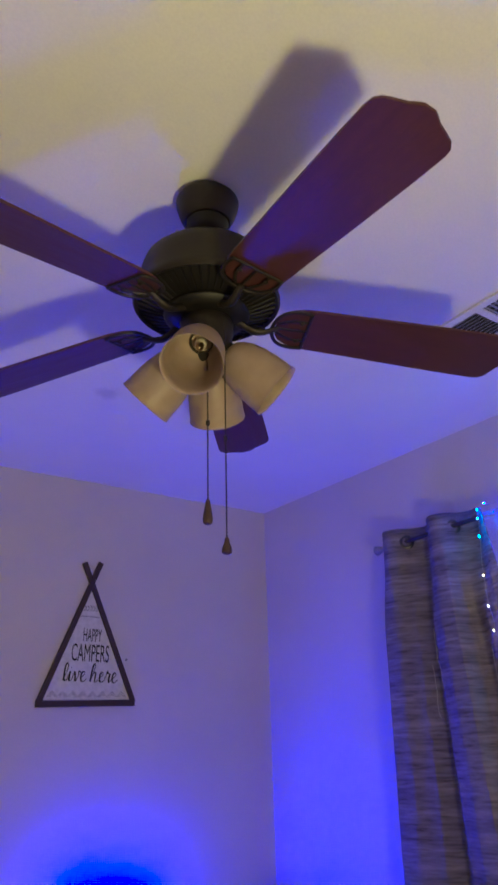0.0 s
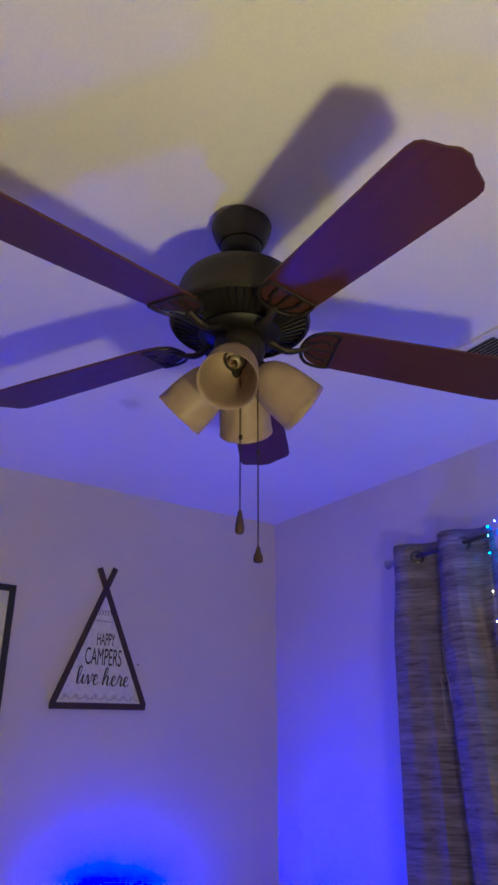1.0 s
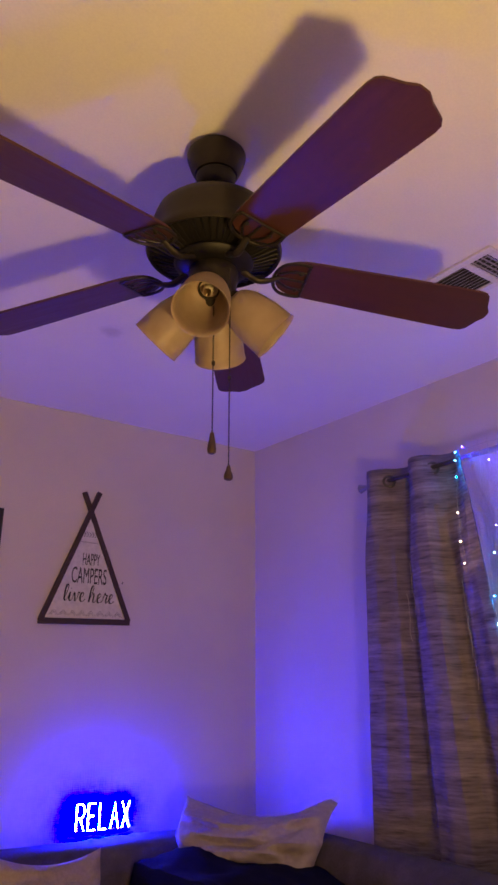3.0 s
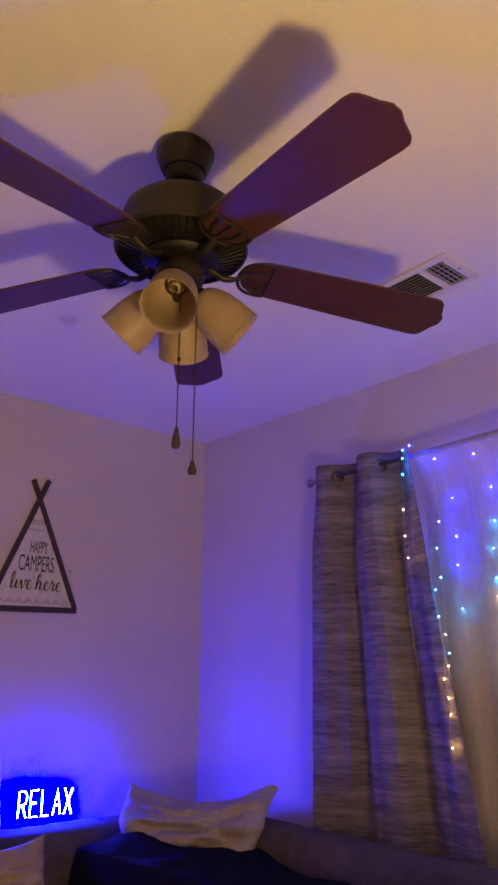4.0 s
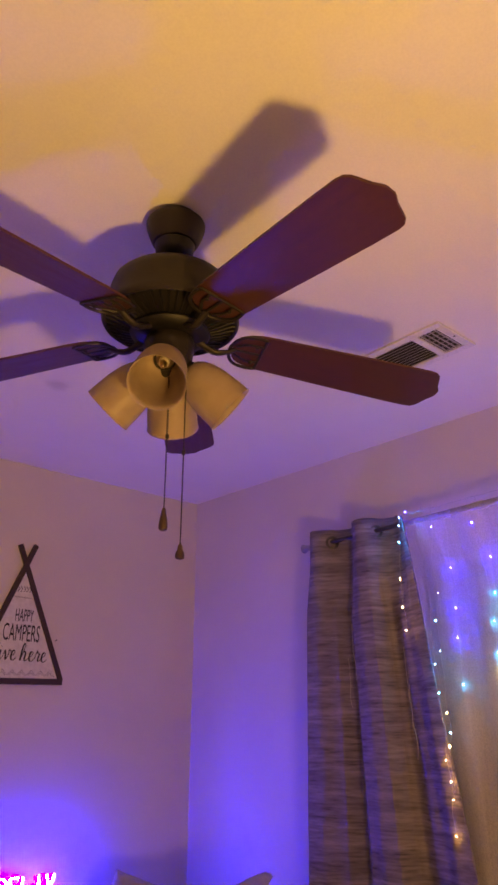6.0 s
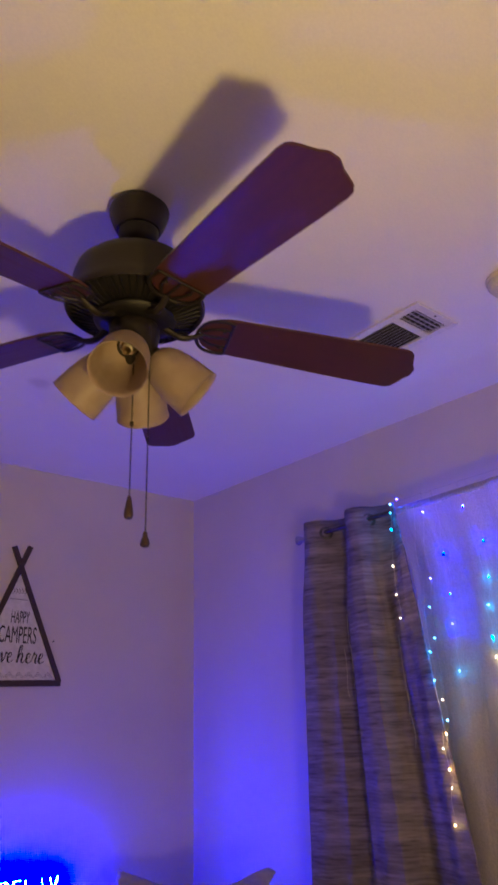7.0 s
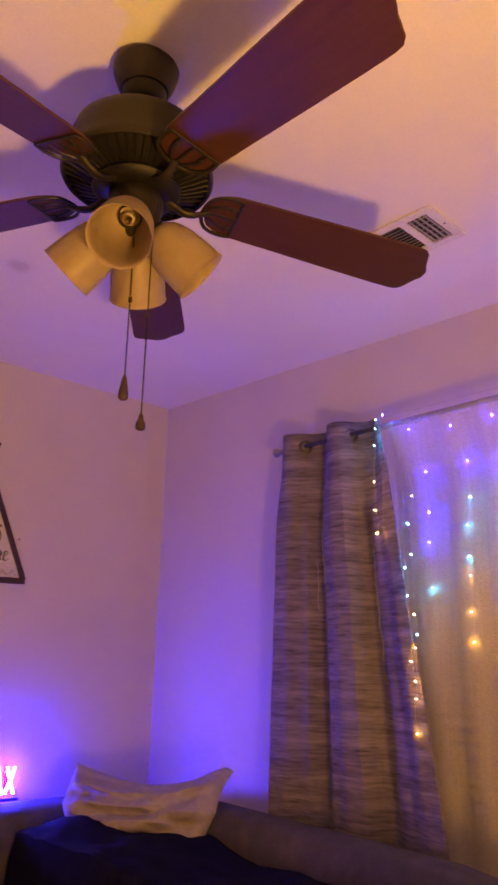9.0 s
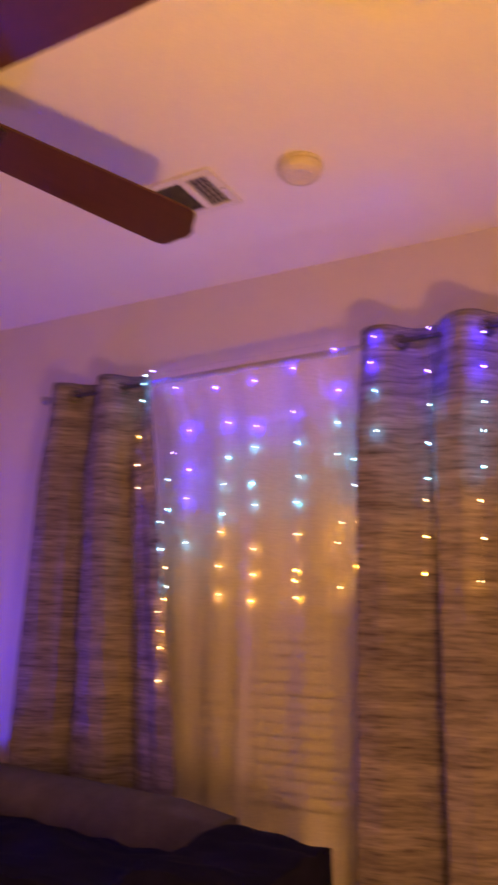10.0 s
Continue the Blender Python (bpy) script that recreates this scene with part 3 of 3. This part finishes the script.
rod = thing("curtain_rod", "dark nickel curtain rod with flared finial", "curtain rod", pose(ROD_X, 0, ROD_Z))
part("pole", tube([(0, 0.50, 0), (0, 2.66, 0)], 0.0085, 16), ROD, rod, smooth=True)
fin = lathe([(0.009, 0.0), (0.0125, 0.002), (0.0125, 0.010), (0.009, 0.014), (0.0105, 0.022), (0.0175, 0.045), (0.019, 0.050), (0.016, 0.052)], 24, True, True)
part("finial", fin, NICKEL, rod, smooth=True, at=pose(0, 2.655, 0, -90))
for y in (2.64, 0.56):
    reach = X1 - ROD_X + (Y1 - y) * math.tan(radians(TURN_E))
    br = tube([(0.0, 0, 0.0), (reach, 0, 0.0)], 0.006, 10)
    joined(br, box(reach - 0.005, reach - 0.0005, -0.014, 0.014, -0.035, 0.03, 0.001, 1))
    part("bracket", br, ROD, rod, smooth=True, at=pose(0, y, 0))
for label, t0, t1, b0, b1, peak, length, xc, seed in (
    ("white translucent sheer curtain hanging before a blind", 2.205, 1.765, 2.06, 1.775, 2.10, 0.17, 2.126, 2.0),
    ("white translucent sheer curtain overlapping its neighbour", 1.805, 1.345, 1.80, 1.36, 1.775, 0.21, 2.108, 8.0),
):
    sh = thing("sheer_curtain", label, "curtain", group="sheer curtain panels")
    part("cloth", drape(t0, t1, b0, b1, 0.3, ROD_Z - 0.014, peak, length, 0.011, xc, 130, 70, 0.008, seed, None, ROD_X), SHEER, sh, smooth=True)
    n = 90
    sleeve = tube([(ROD_X, t0 + (t1 - t0) * k / n, ROD_Z - 0.003) for k in range(n + 1)], [0.0125 + 0.003 * noise.noise(Vector((k * 0.9, seed, 0))) for k in range(n + 1)], 12)
    part("header", sleeve, SHEER, sh, "gathered rod-pocket header", smooth=True)

# ---- curtain of string lights ----
lights = thing("string_light_curtain", "hanging wire curtain of violet, cyan and amber lights", "string lights")
LED = {"v": (LED_VIOLET, TIP_VIOLET), "c": (LED_CYAN, TIP_CYAN), "w": (LED_WARM, TIP_WARM)}
bulb_mesh = {}
for key, mats in LED.items():
    # the coloured body lies against the cloth, the pale lens faces the room
    bm = bmesh.new()
    bmesh.ops.create_uvsphere(bm, u_segments=10, v_segments=7, radius=0.0017, matrix=Matrix.Translation((0.0022, 0, 0)))
    body_faces = len(bm.faces)
    lens = bmesh.new()
    bmesh.ops.create_uvsphere(lens, u_segments=10, v_segments=7, radius=0.0022)
    joined(bm, lens)
    bm.faces.ensure_lookup_table()
    for f in bm.faces[body_faces:]:
        f.material_index = 1
    me = bpy.data.meshes.new("bulb")
    bm.to_mesh(me)
    bm.free()
    for mat in mats:
        me.materials.append(mat)
    me.shade_smooth()
    bulb_mesh[key] = me


def strand(y, bulbs, low=None, x=None):
    """One hanging wire; bulbs names each light's colour and height, top to bottom."""
    slack = 0.0 if x is not None else (0.053 if y > 1.79 else 0.037)
    x = 2.056 if x is None else x
    marks = [(w[0], float(w[1:])) for w in bulbs.split()]
    low = y if low is None else low
    zt, zb = 2.352, marks[-1][1]

    def at(z):
        k = (zt - z) / (zt - zb)
        q = Vector((y * 5, z * 9, 2))
        return Vector((x + slack * min(1, 3 * k) + 0.004 * noise.noise(q), y + (low - y) * k + 0.022 * noise.noise(q + Vector((4, 0, 0))) * min(1, 4 * k), z))

    n = max(8, int((zt - zb) / 0.03))
    wire = part("strand", tube([at(zt + (zb - zt) * i / n) for i in range(n + 1)], 0.0005, 5), WIRE, lights)
    for c, z in marks:
        b = new("bulb", bulb_mesh[c])
        b.parent = wire
        b.matrix_basis = Matrix.Translation(at(z) + Vector((-0.005, 0, 0))) @ pose(0, 0, 0, 0, random.uniform(-35, 35), 35 + random.uniform(-35, 35))


strand(2.158, "c2.33 c2.30 c2.24 w2.11 w2.01 w1.93", 2.172, x=2.012)
strand(2.134, "v2.35", x=2.03)
strand(2.030, "v2.27 v2.04 c1.95 c1.85 w1.66 c1.60 w1.56 w1.41", 2.041, x=2.018)
strand(2.016, "v2.14 v2.00 v1.90 c1.75", 2.027)
strand(2.069, "c1.81 c1.72 w1.52 w1.46 w1.31", 2.051, x=2.018)
strand(1.908, "v2.27 c1.84 w1.78 w1.67 w1.58", 1.890)
strand(1.874, "v2.15 c2.03 c1.94", 1.880)
strand(1.748, "v2.27 v2.12 c2.05 c1.93 c1.86 w1.72 w1.64 w1.56", 1.757)
strand(1.606, "v2.29 v2.15 c2.05 c1.94 c1.86 w1.76 w1.65 w1.62 w1.57", 1.600)
strand(1.463, "v2.33 v2.20 c2.10 c2.00 w1.79 w1.73 w1.60", 1.458)
strand(1.407, "c1.98 c1.90 w1.85 w1.79 w1.66", 1.408)
strand(1.316, "v2.33 v2.25 c2.16 c2.04", 1.319, x=2.018)
strand(1.150, "v2.33 v2.20 c2.10 c1.99 c1.89 w1.83 w1.73 w1.63", 1.174, x=2.024)
strand(0.995, "v2.29 v2.19 c2.09 c2.01 c1.91 w1.82 w1.72 w1.61", 1.035, x=2.024)
strand(0.846, "v2.32 v2.21 c2.11 c2.01 c1.90 w1.81 w1.71 w1.60", 0.852, x=2.028)
for y, z, dip in ((2.425, 1.98, 0.20), (2.452, 1.86, 0.17), (2.195, 1.88, 0.26), (2.182, 1.76, 0.24)):
    # stray loops of bare wire caught on the cloth
    loop_pts = [(2.026 + 0.004 * noise.noise(Vector((k, y * 9, 0))), y - 0.012 * k / 6 + 0.012 * noise.noise(Vector((k * 0.9, y * 30, 5))), z - dip * k / 6) for k in range(7)]
    part("strand", tube(spline(loop_pts, 5), 0.0008, 5), WIRE, lights)
main = [Vector((2.055 + 0.006 * noise.noise(Vector((k, 0, 0))), 2.20 - 0.035 * k, 2.352 + 0.006 * noise.noise(Vector((0, k * 0.7, 3))))) for k in range(43)]
part("lead_wire", tube(main, 0.0007, 5), WIRE, lights)

# ---- north wall ----
WALL_Y = Y1


def bar(a, b, width, depth):
    """A flat wooden bar from a to b, standing off the wall plane (x, z given)."""
    d = Vector((b[0] - a[0], b[1] - a[1]))
    n = Vector((-d.y, d.x)).normalized() * width / 2
    bm = slab([(a[0] + n.x, a[1] + n.y), (a[0] - n.x, a[1] - n.y), (b[0] - n.x, b[1] - n.y), (b[0] + n.x, b[1] + n.y)], 0, depth, 0.0015)
    bmesh.ops.transform(bm, matrix=pose(0, 0, 0, 90), verts=bm.verts)
    return bm


def lettering(text, x0, x1, z0, z1, y, material, parent, shear=0.0):
    """Flat lettering fitted into a box on a wall that faces south."""
    cu = bpy.data.curves.new("lettering", "FONT")
    cu.body, cu.shear, cu.extrude = text, shear, 0.0006
    tmp = bpy.data.objects.new("lettering", cu)
    scene.collection.objects.link(tmp)
    dg = bpy.context.evaluated_depsgraph_get()
    me = bpy.data.meshes.new_from_object(tmp.evaluated_get(dg))
    bpy.data.objects.remove(tmp)
    xs, ys = [v.co.x for v in me.vertices], [v.co.y for v in me.vertices]
    sx, sy = (x1 - x0) / (max(xs) - min(xs)), (z1 - z0) / (max(ys) - min(ys))
    mx, my = min(xs), min(ys)
    for v in me.vertices:
        v.co = Vector((x0 + (v.co.x - mx) * sx, y - v.co.z, z0 + (v.co.y - my) * sy))
    me.materials.clear()
    me.materials.append(material)
    ob = new("lettering", me)
    ob.parent = parent
    return ob


sign = thing("tent_sign", "tent-shaped wooden wall sign with white lettered board", "wall sign", hung(1.255, 2.05) @ pose(0.0245, WALL_Y, 0.0395))
bm = slab([(1.045, 1.765), (1.420, 1.775), (1.224, 2.235)], 0.001, 0.006)
bmesh.ops.transform(bm, matrix=pose(0, 0, 0, 90), verts=bm.verts)
part("board", bm, BOARD, sign)
part("base_bar", bar((1.030, 1.757), (1.434, 1.770), 0.024, 0.016), FRAME_WOOD, sign)
part("pole", bar((1.038, 1.760), (1.259, 2.327), 0.021, 0.018), FRAME_WOOD, sign)
part("pole", bar((1.428, 1.774), (1.188, 2.321), 0.021, 0.0155), FRAME_WOOD, sign)
TY = -0.0066
lettering("HAPPY", 1.203, 1.281, 2.002, 2.052, TY, INK, sign)
lettering("CAMPERS", 1.158, 1.316, 1.922, 1.990, TY, INK, sign)
SCRIPT = {
    "l": (0.34, [[(0.0, 0.08), (0.20, 0.70), (0.26, 1.35), (0.14, 1.50), (0.05, 1.10), (0.06, 0.30), (0.16, 0.0), (0.34, 0.16)]]),
    "i": (0.36, [[(0.0, 0.16), (0.12, 0.82), (0.12, 0.20), (0.20, 0.0), (0.36, 0.20)], [(0.15, 1.10), (0.17, 1.16)]]),
    "v": (0.56, [[(0.0, 0.20), (0.10, 0.82), (0.20, 0.40), (0.26, 0.0), (0.42, 0.45), (0.42, 0.86), (0.56, 0.74)]]),
    "e": (0.52, [[(0.0, 0.30), (0.24, 0.48), (0.32, 0.74), (0.20, 0.86), (0.08, 0.58), (0.12, 0.10), (0.30, 0.0), (0.52, 0.24)]]),
    "h": (0.66, [[(0.0, 0.10), (0.22, 0.80), (0.28, 1.40), (0.18, 1.52), (0.09, 1.10), (0.06, 0.0)], [(0.06, 0.10), (0.20, 0.68), (0.34, 0.82), (0.40, 0.55), (0.38, 0.12), (0.48, 0.0), (0.66, 0.22)]]),
    "r": (0.48, [[(0.0, 0.22), (0.12, 0.96), (0.16, 0.76), (0.32, 0.74), (0.28, 0.30), (0.34, 0.0), (0.48, 0.22)]]),
}
pen = 0.0
for ch in "live here":
    if ch == " ":
        pen += 0.26
        continue
    wide, strokes = SCRIPT[ch]
    g = bmesh.new()
    for stroke in strokes:
        pts = spline([(1.128 + 0.0542 * (pen + x + 0.10 * z), TY - 0.0004, 1.845 + 0.0455 * z) for x, z in stroke], 5)
        # the pen presses on the way down
        wid = [0.0015 + 0.0017 * drop(-8 * (pts[min(k + 1, len(pts) - 1)].z - pts[max(k - 1, 0)].z) / 0.05 + 0.2) for k in range(len(pts))]
        joined(g, tube(pts, wid, 6))
    part("lettering", g, INK, sign)
    pen += wide
for k in range(5):
    x = 1.200 + 0.0125 * k
    ch = bar((x, 2.146), (x + 0.009, 2.134), 0.003, 0.0074)
    joined(ch, bar((x, 2.122), (x + 0.009, 2.134), 0.003, 0.0072))
    part("chevron", ch, INK, sign)
for k in range(12):
    x = 1.188 + 0.0065 * k
    part("dash", bar((x, 2.098 + 0.004 * (k % 2)), (x + 0.0055, 2.102 - 0.004 * (k % 2)), 0.003, 0.0072), GREY_INK, sign)
for k in range(8):
    x = 1.072 + 0.0408 * k
    z = 1.784 + 0.0004 * k * 2
    for s in (1.0, 0.6):
        pk = bar((x + 0.020 * (1 - s), z), (x + 0.0204, z + 0.022 * s), 0.0022, 0.0074)
        joined(pk, bar((x + 0.0204, z + 0.022 * s), (x + 0.0408 - 0.020 * (1 - s), z), 0.0022, 0.0072))
        part("zigzag", pk, GREY_INK, sign)

pic = thing("picture_frame", "thin black frame with white print on the wall", "picture frame", hung(0.84, 1.94) @ pose(0.036, WALL_Y, 0.046))
part("print", box(0.40, 0.815, -0.008, -0.002, 1.62, 2.172), BOARD, pic)
for a, b, w, d in (((0.814, 1.60), (0.814, 2.186), 0.024, 0.02), ((0.39, 1.60), (0.39, 2.186), 0.024, 0.02), ((0.402, 2.174), (0.802, 2.174), 0.024, 0.0195), ((0.402, 1.612), (0.802, 1.612), 0.024, 0.0195)):
    part("frame_bar", bar(a, b, w, d), BLACK_FRAME, pic)

nail = thing("wall_hook", "tiny dark nail driven into the painted wall", "nail", hung(1.42, 1.975) @ pose(1.420, WALL_Y, 1.975))
part("shank", tube([(0, 0.002, 0), (0, -0.010, 0.003)], 0.0014, 8), STEEL, nail)
part("nail_head", tube([(0, -0.010, 0.003), (0, -0.012, 0.0035)], 0.0035, 10), STEEL, nail)

# ---- sofa in the corner ----
sofa = thing("sectional_sofa", "charcoal upholstered corner sofa against two walls", "sofa")


def cushion(x0, x1, y0, y1, z0, z1, r, seed, amount=0.008, slope=0.0):
    bm = box(x0, x1, y0, y1, z0, z1)
    bmesh.ops.subdivide_edges(bm, edges=bm.edges[:], cuts=7, use_grid_fill=True)
    cx, cy, cz = (x0 + x1) / 2, (y0 + y1) / 2, (z0 + z1) / 2
    hx, hy, hz = (x1 - x0) / 2, (y1 - y0) / 2, (z1 - z0) / 2
    for v in bm.verts:
        q = v.co - Vector((cx, cy, cz))
        inner = Vector((max(-hx + r, min(hx - r, q.x)), max(-hy + r, min(hy - r, q.y)), max(-hz + r, min(hz - r, q.z))))
        d = q - inner
        if d.length > 1e-6:
            q = inner + d.normalized() * r
        v.co = Vector((cx, cy, cz)) + q
        v.co.z += slope * (v.co.y - cy) * (v.co.z > cz)
    return wobble(bm, amount, 5, seed)


part("base", box(0.0, 2.0, 2.62, 3.50, 0.06, 0.30, 0.02), SOFA, sofa)
part("base", box(1.16, 2.0, 1.40, 2.615, 0.06, 0.30, 0.02), SOFA, sofa)
for x, y in ((0.06, 2.7), (0.06, 3.42), (1.94, 3.42), (1.22, 1.46), (1.94, 1.46)):
    part("foot", lathe([(0.022, 0.0), (0.028, 0.062)], 14, True, True), FRAME_WOOD, sofa, at=pose(x, y, 0))
part("backrest", cushion(0.0, 2.0, 3.27, 3.53, 0.28, 0.990, 0.07, 1.0, 0.006), SOFA, sofa, smooth=True)
part("backrest", cushion(1.83, 2.012, 1.69, 3.268, 0.28, 1.018, 0.075, 2.0, 0.008, 0.03), SOFA, sofa, smooth=True)
part("seat_cushion", cushion(0.02, 1.14, 2.60, 3.27, 0.29, 0.46, 0.05, 3.0), SOFA, sofa, smooth=True)
part("seat_cushion", cushion(1.14, 1.82, 2.60, 3.27, 0.29, 0.46, 0.05, 4.0), SOFA, sofa, smooth=True)
part("seat_cushion", cushion(1.14, 1.82, 1.42, 2.60, 0.29, 0.46, 0.05, 5.0), SOFA, sofa, smooth=True)
part("back_cushion", cushion(1.40, 1.80, 2.86, 3.25, 0.45, 0.92, 0.09, 6.0), SOFA, sofa, smooth=True)
part("back_cushion", cushion(1.56, 1.81, 2.12, 2.85, 0.45, 0.855, 0.09, 7.0), SOFA, sofa, smooth=True)
part("back_cushion", cushion(1.56, 1.81, 1.40, 2.11, 0.45, 0.845, 0.09, 8.0), SOFA, sofa, smooth=True)

throw_bm = bmesh.new()
cells = {}
GX, GY = 34, 76
for i in range(GX + 1):
    for j in range(GY + 1):
        x, y = 1.32 + 0.50 * i / GX, 1.355 + 1.885 * j / GY
        x_min = 1.33 + 0.09 * drop((2.75 - y) / 0.5)
        edge = min((x - x_min) / 0.07, (y - 1.355) / 0.03)
        top = 0.938 + 0.022 * noise.noise(Vector((x * 6, y * 4, 0))) + 0.010 * noise.noise(Vector((x * 17, y * 13, 5)))
        top -= 0.050 * drop((2.80 - y) / 0.35)
        top += 0.085 * drop((1.80 - y) / 0.16)
        top += 0.040 * math.exp(-((x - 1.54) ** 2 + (y - 3.08) ** 2) / 0.012)
        z = 0.47 + (top - 0.47) * drop(0.25 + edge)
        if x >= x_min:
            cells[i, j] = throw_bm.verts.new((x, y, z))
for i in range(GX):
    for j in range(GY):
        q = [cells.get(k) for k in ((i, j), (i + 1, j), (i + 1, j + 1), (i, j + 1))]
        if all(q):
            throw_bm.faces.new(q)
throw = part("throw_blanket", throw_bm, NAVY, smooth=True)
tagged(throw, "rumpled dark navy fleece throw spread over sofa cushions", "blanket")
th = throw.modifiers.new("thickness", "SOLIDIFY")
th.thickness, th.offset = 0.012, 1


def pillow(width, height, thick, sag, seed, ears=0.0, n=44):
    """A soft cushion with pulled-out corners, sagging upper edge and creases."""
    bm = bmesh.new()
    sides = []
    for s in (1, -1):
        g = {}
        for i in range(n + 1):
            for j in range(n + 1):
                u, v = 2 * i / n - 1, 2 * j / n - 1
                puff = (max(0, 1 - abs(u) ** 2.6) * max(0, 1 - abs(v) ** 2.6)) ** 0.55
                pinch = 1 - 0.10 * (1 - u * u) * abs(v) ** 3
                pinch2 = 1 - 0.08 * (1 - v * v) * abs(u) ** 3
                x, z = u * width / 2 * pinch2 * (1 - 0.28 * max(0, -v)), v * height / 2 * pinch
                z -= sag * (1 - u * u) * max(0, v + 0.3)
                up = max(0, v)
                z += up * ears * (0.014 * math.exp(-(((u - 0.80) / 0.17) ** 2)) - 0.012 * drop((-u - 0.62) / 0.38) - 0.020 * drop((u - 0.92) / 0.08))
                fold = 0.014 * math.sin(10 * v + 5 * u * u + seed) * (1 - abs(v)) + 0.030 * noise.noise(Vector((u * 2.0 + 0.8 * v, v * 4.5, seed))) + 0.012 * noise.noise(Vector((u * 5, v * 9, seed + 3)))
                fold += ears * 0.016 * math.sin(9 * (v - 0.45 * u * u - 0.15 * u) + 1.0) * drop(1.1 - abs(v))
                fold += ears * (0.016 * math.cos(14 * (v - 0.30) + 2 * noise.noise(Vector((u * 2, 0, seed)))) * drop(v + 0.5) - 0.010 * noise.noise(Vector((u * 9, v * 3, seed))))
                y = -s * (thick / 2 * puff) + (fold * puff if s > 0 else 0) + ears * 0.12 * up**1.4
                edge = abs(u) > 0.999 or abs(v) > 0.999
                g[i, j] = sides[0][i, j] if (s < 0 and edge) else bm.verts.new((x, y, z))
        sides.append(g)
        for i in range(n):
            for j in range(n):
                bm.faces.new((g[i, j], g[i + 1, j], g[i + 1, j + 1], g[i, j + 1]))
    return bm


pal = part("throw_pillow", pillow(0.61, 0.33, 0.16, 0.045, 2.0, 1.0), LINEN, smooth=True, at=pose(1.685, 2.985, 1.012) @ pose(0, 0, 0, 0, 0, -56) @ pose(0, 0, 0, -14, 0, 0))
tagged(pal, "pale cotton pillow sagging in the sofa corner", "pillow", group="sofa pillows")
pal2 = part("throw_pillow", pillow(0.42, 0.36, 0.15, 0.02, 6.0), BEIGE, smooth=True, at=pose(1.0, 3.12, 0.85) @ pose(0, 0, 0, 0, 0, 6) @ pose(0, 0, 0, -18, 4, 0))
tagged(pal2, "beige cushion leaning on the sofa backrest", "pillow", group="sofa pillows")

# ---- neon sign ----
neon = thing("neon_sign", "glowing blue-white neon sign on clear acrylic", "neon sign", hung(1.38, 1.06) @ pose(1.265, 3.518, 1.013))
GLYPHS = {
    "R": [[(0, 0), (0, 1), (0.55, 1), (0.85, 0.9), (0.9, 0.72), (0.8, 0.55), (0.5, 0.47), (0.05, 0.46)], [(0.4, 0.46), (0.9, 0)]],
    "E": [[(0.85, 0), (0, 0), (0, 1), (0.85, 1)], [(0, 0.52), (0.7, 0.52)]],
    "L": [[(0, 1), (0, 0), (0.8, 0)]],
    "A": [[(0, 0), (0.45, 1), (0.92, 0)], [(0.2, 0.36), (0.72, 0.36)]],
    "X": [[(0, 0), (0.9, 1)], [(0, 1), (0.9, 0)]],
}
for k, ch in enumerate("RELAX"):
    g = bmesh.new()
    for stroke in GLYPHS[ch]:
        joined(g, tube([(0.036 * x + 0.0475 * k, 0.002, 0.094 * z) for x, z in stroke], 0.0054, 8))
    letter = part("letter", g, NEON, neon, "blue neon tube letter", smooth=True)
    g = bmesh.new()
    for stroke in GLYPHS[ch]:
        joined(g, tube([(0.036 * x + 0.0475 * k, -0.0024, 0.094 * z) for x, z in stroke], 0.0041, 8))
    part("glowing_face", g, NEON_CORE, letter, "white-hot face of the tube", smooth=True)
part("acrylic_sheet", box(-0.022, 0.252, 0.0145, 0.018, -0.018, 0.115, 0.001, 1), ACRYLIC, neon).visible_shadow = False
part("foot_rail", box(-0.022, 0.252, 0.008, 0.024, -0.0275, -0.0185, 0.002), BLACK_FRAME, neon)
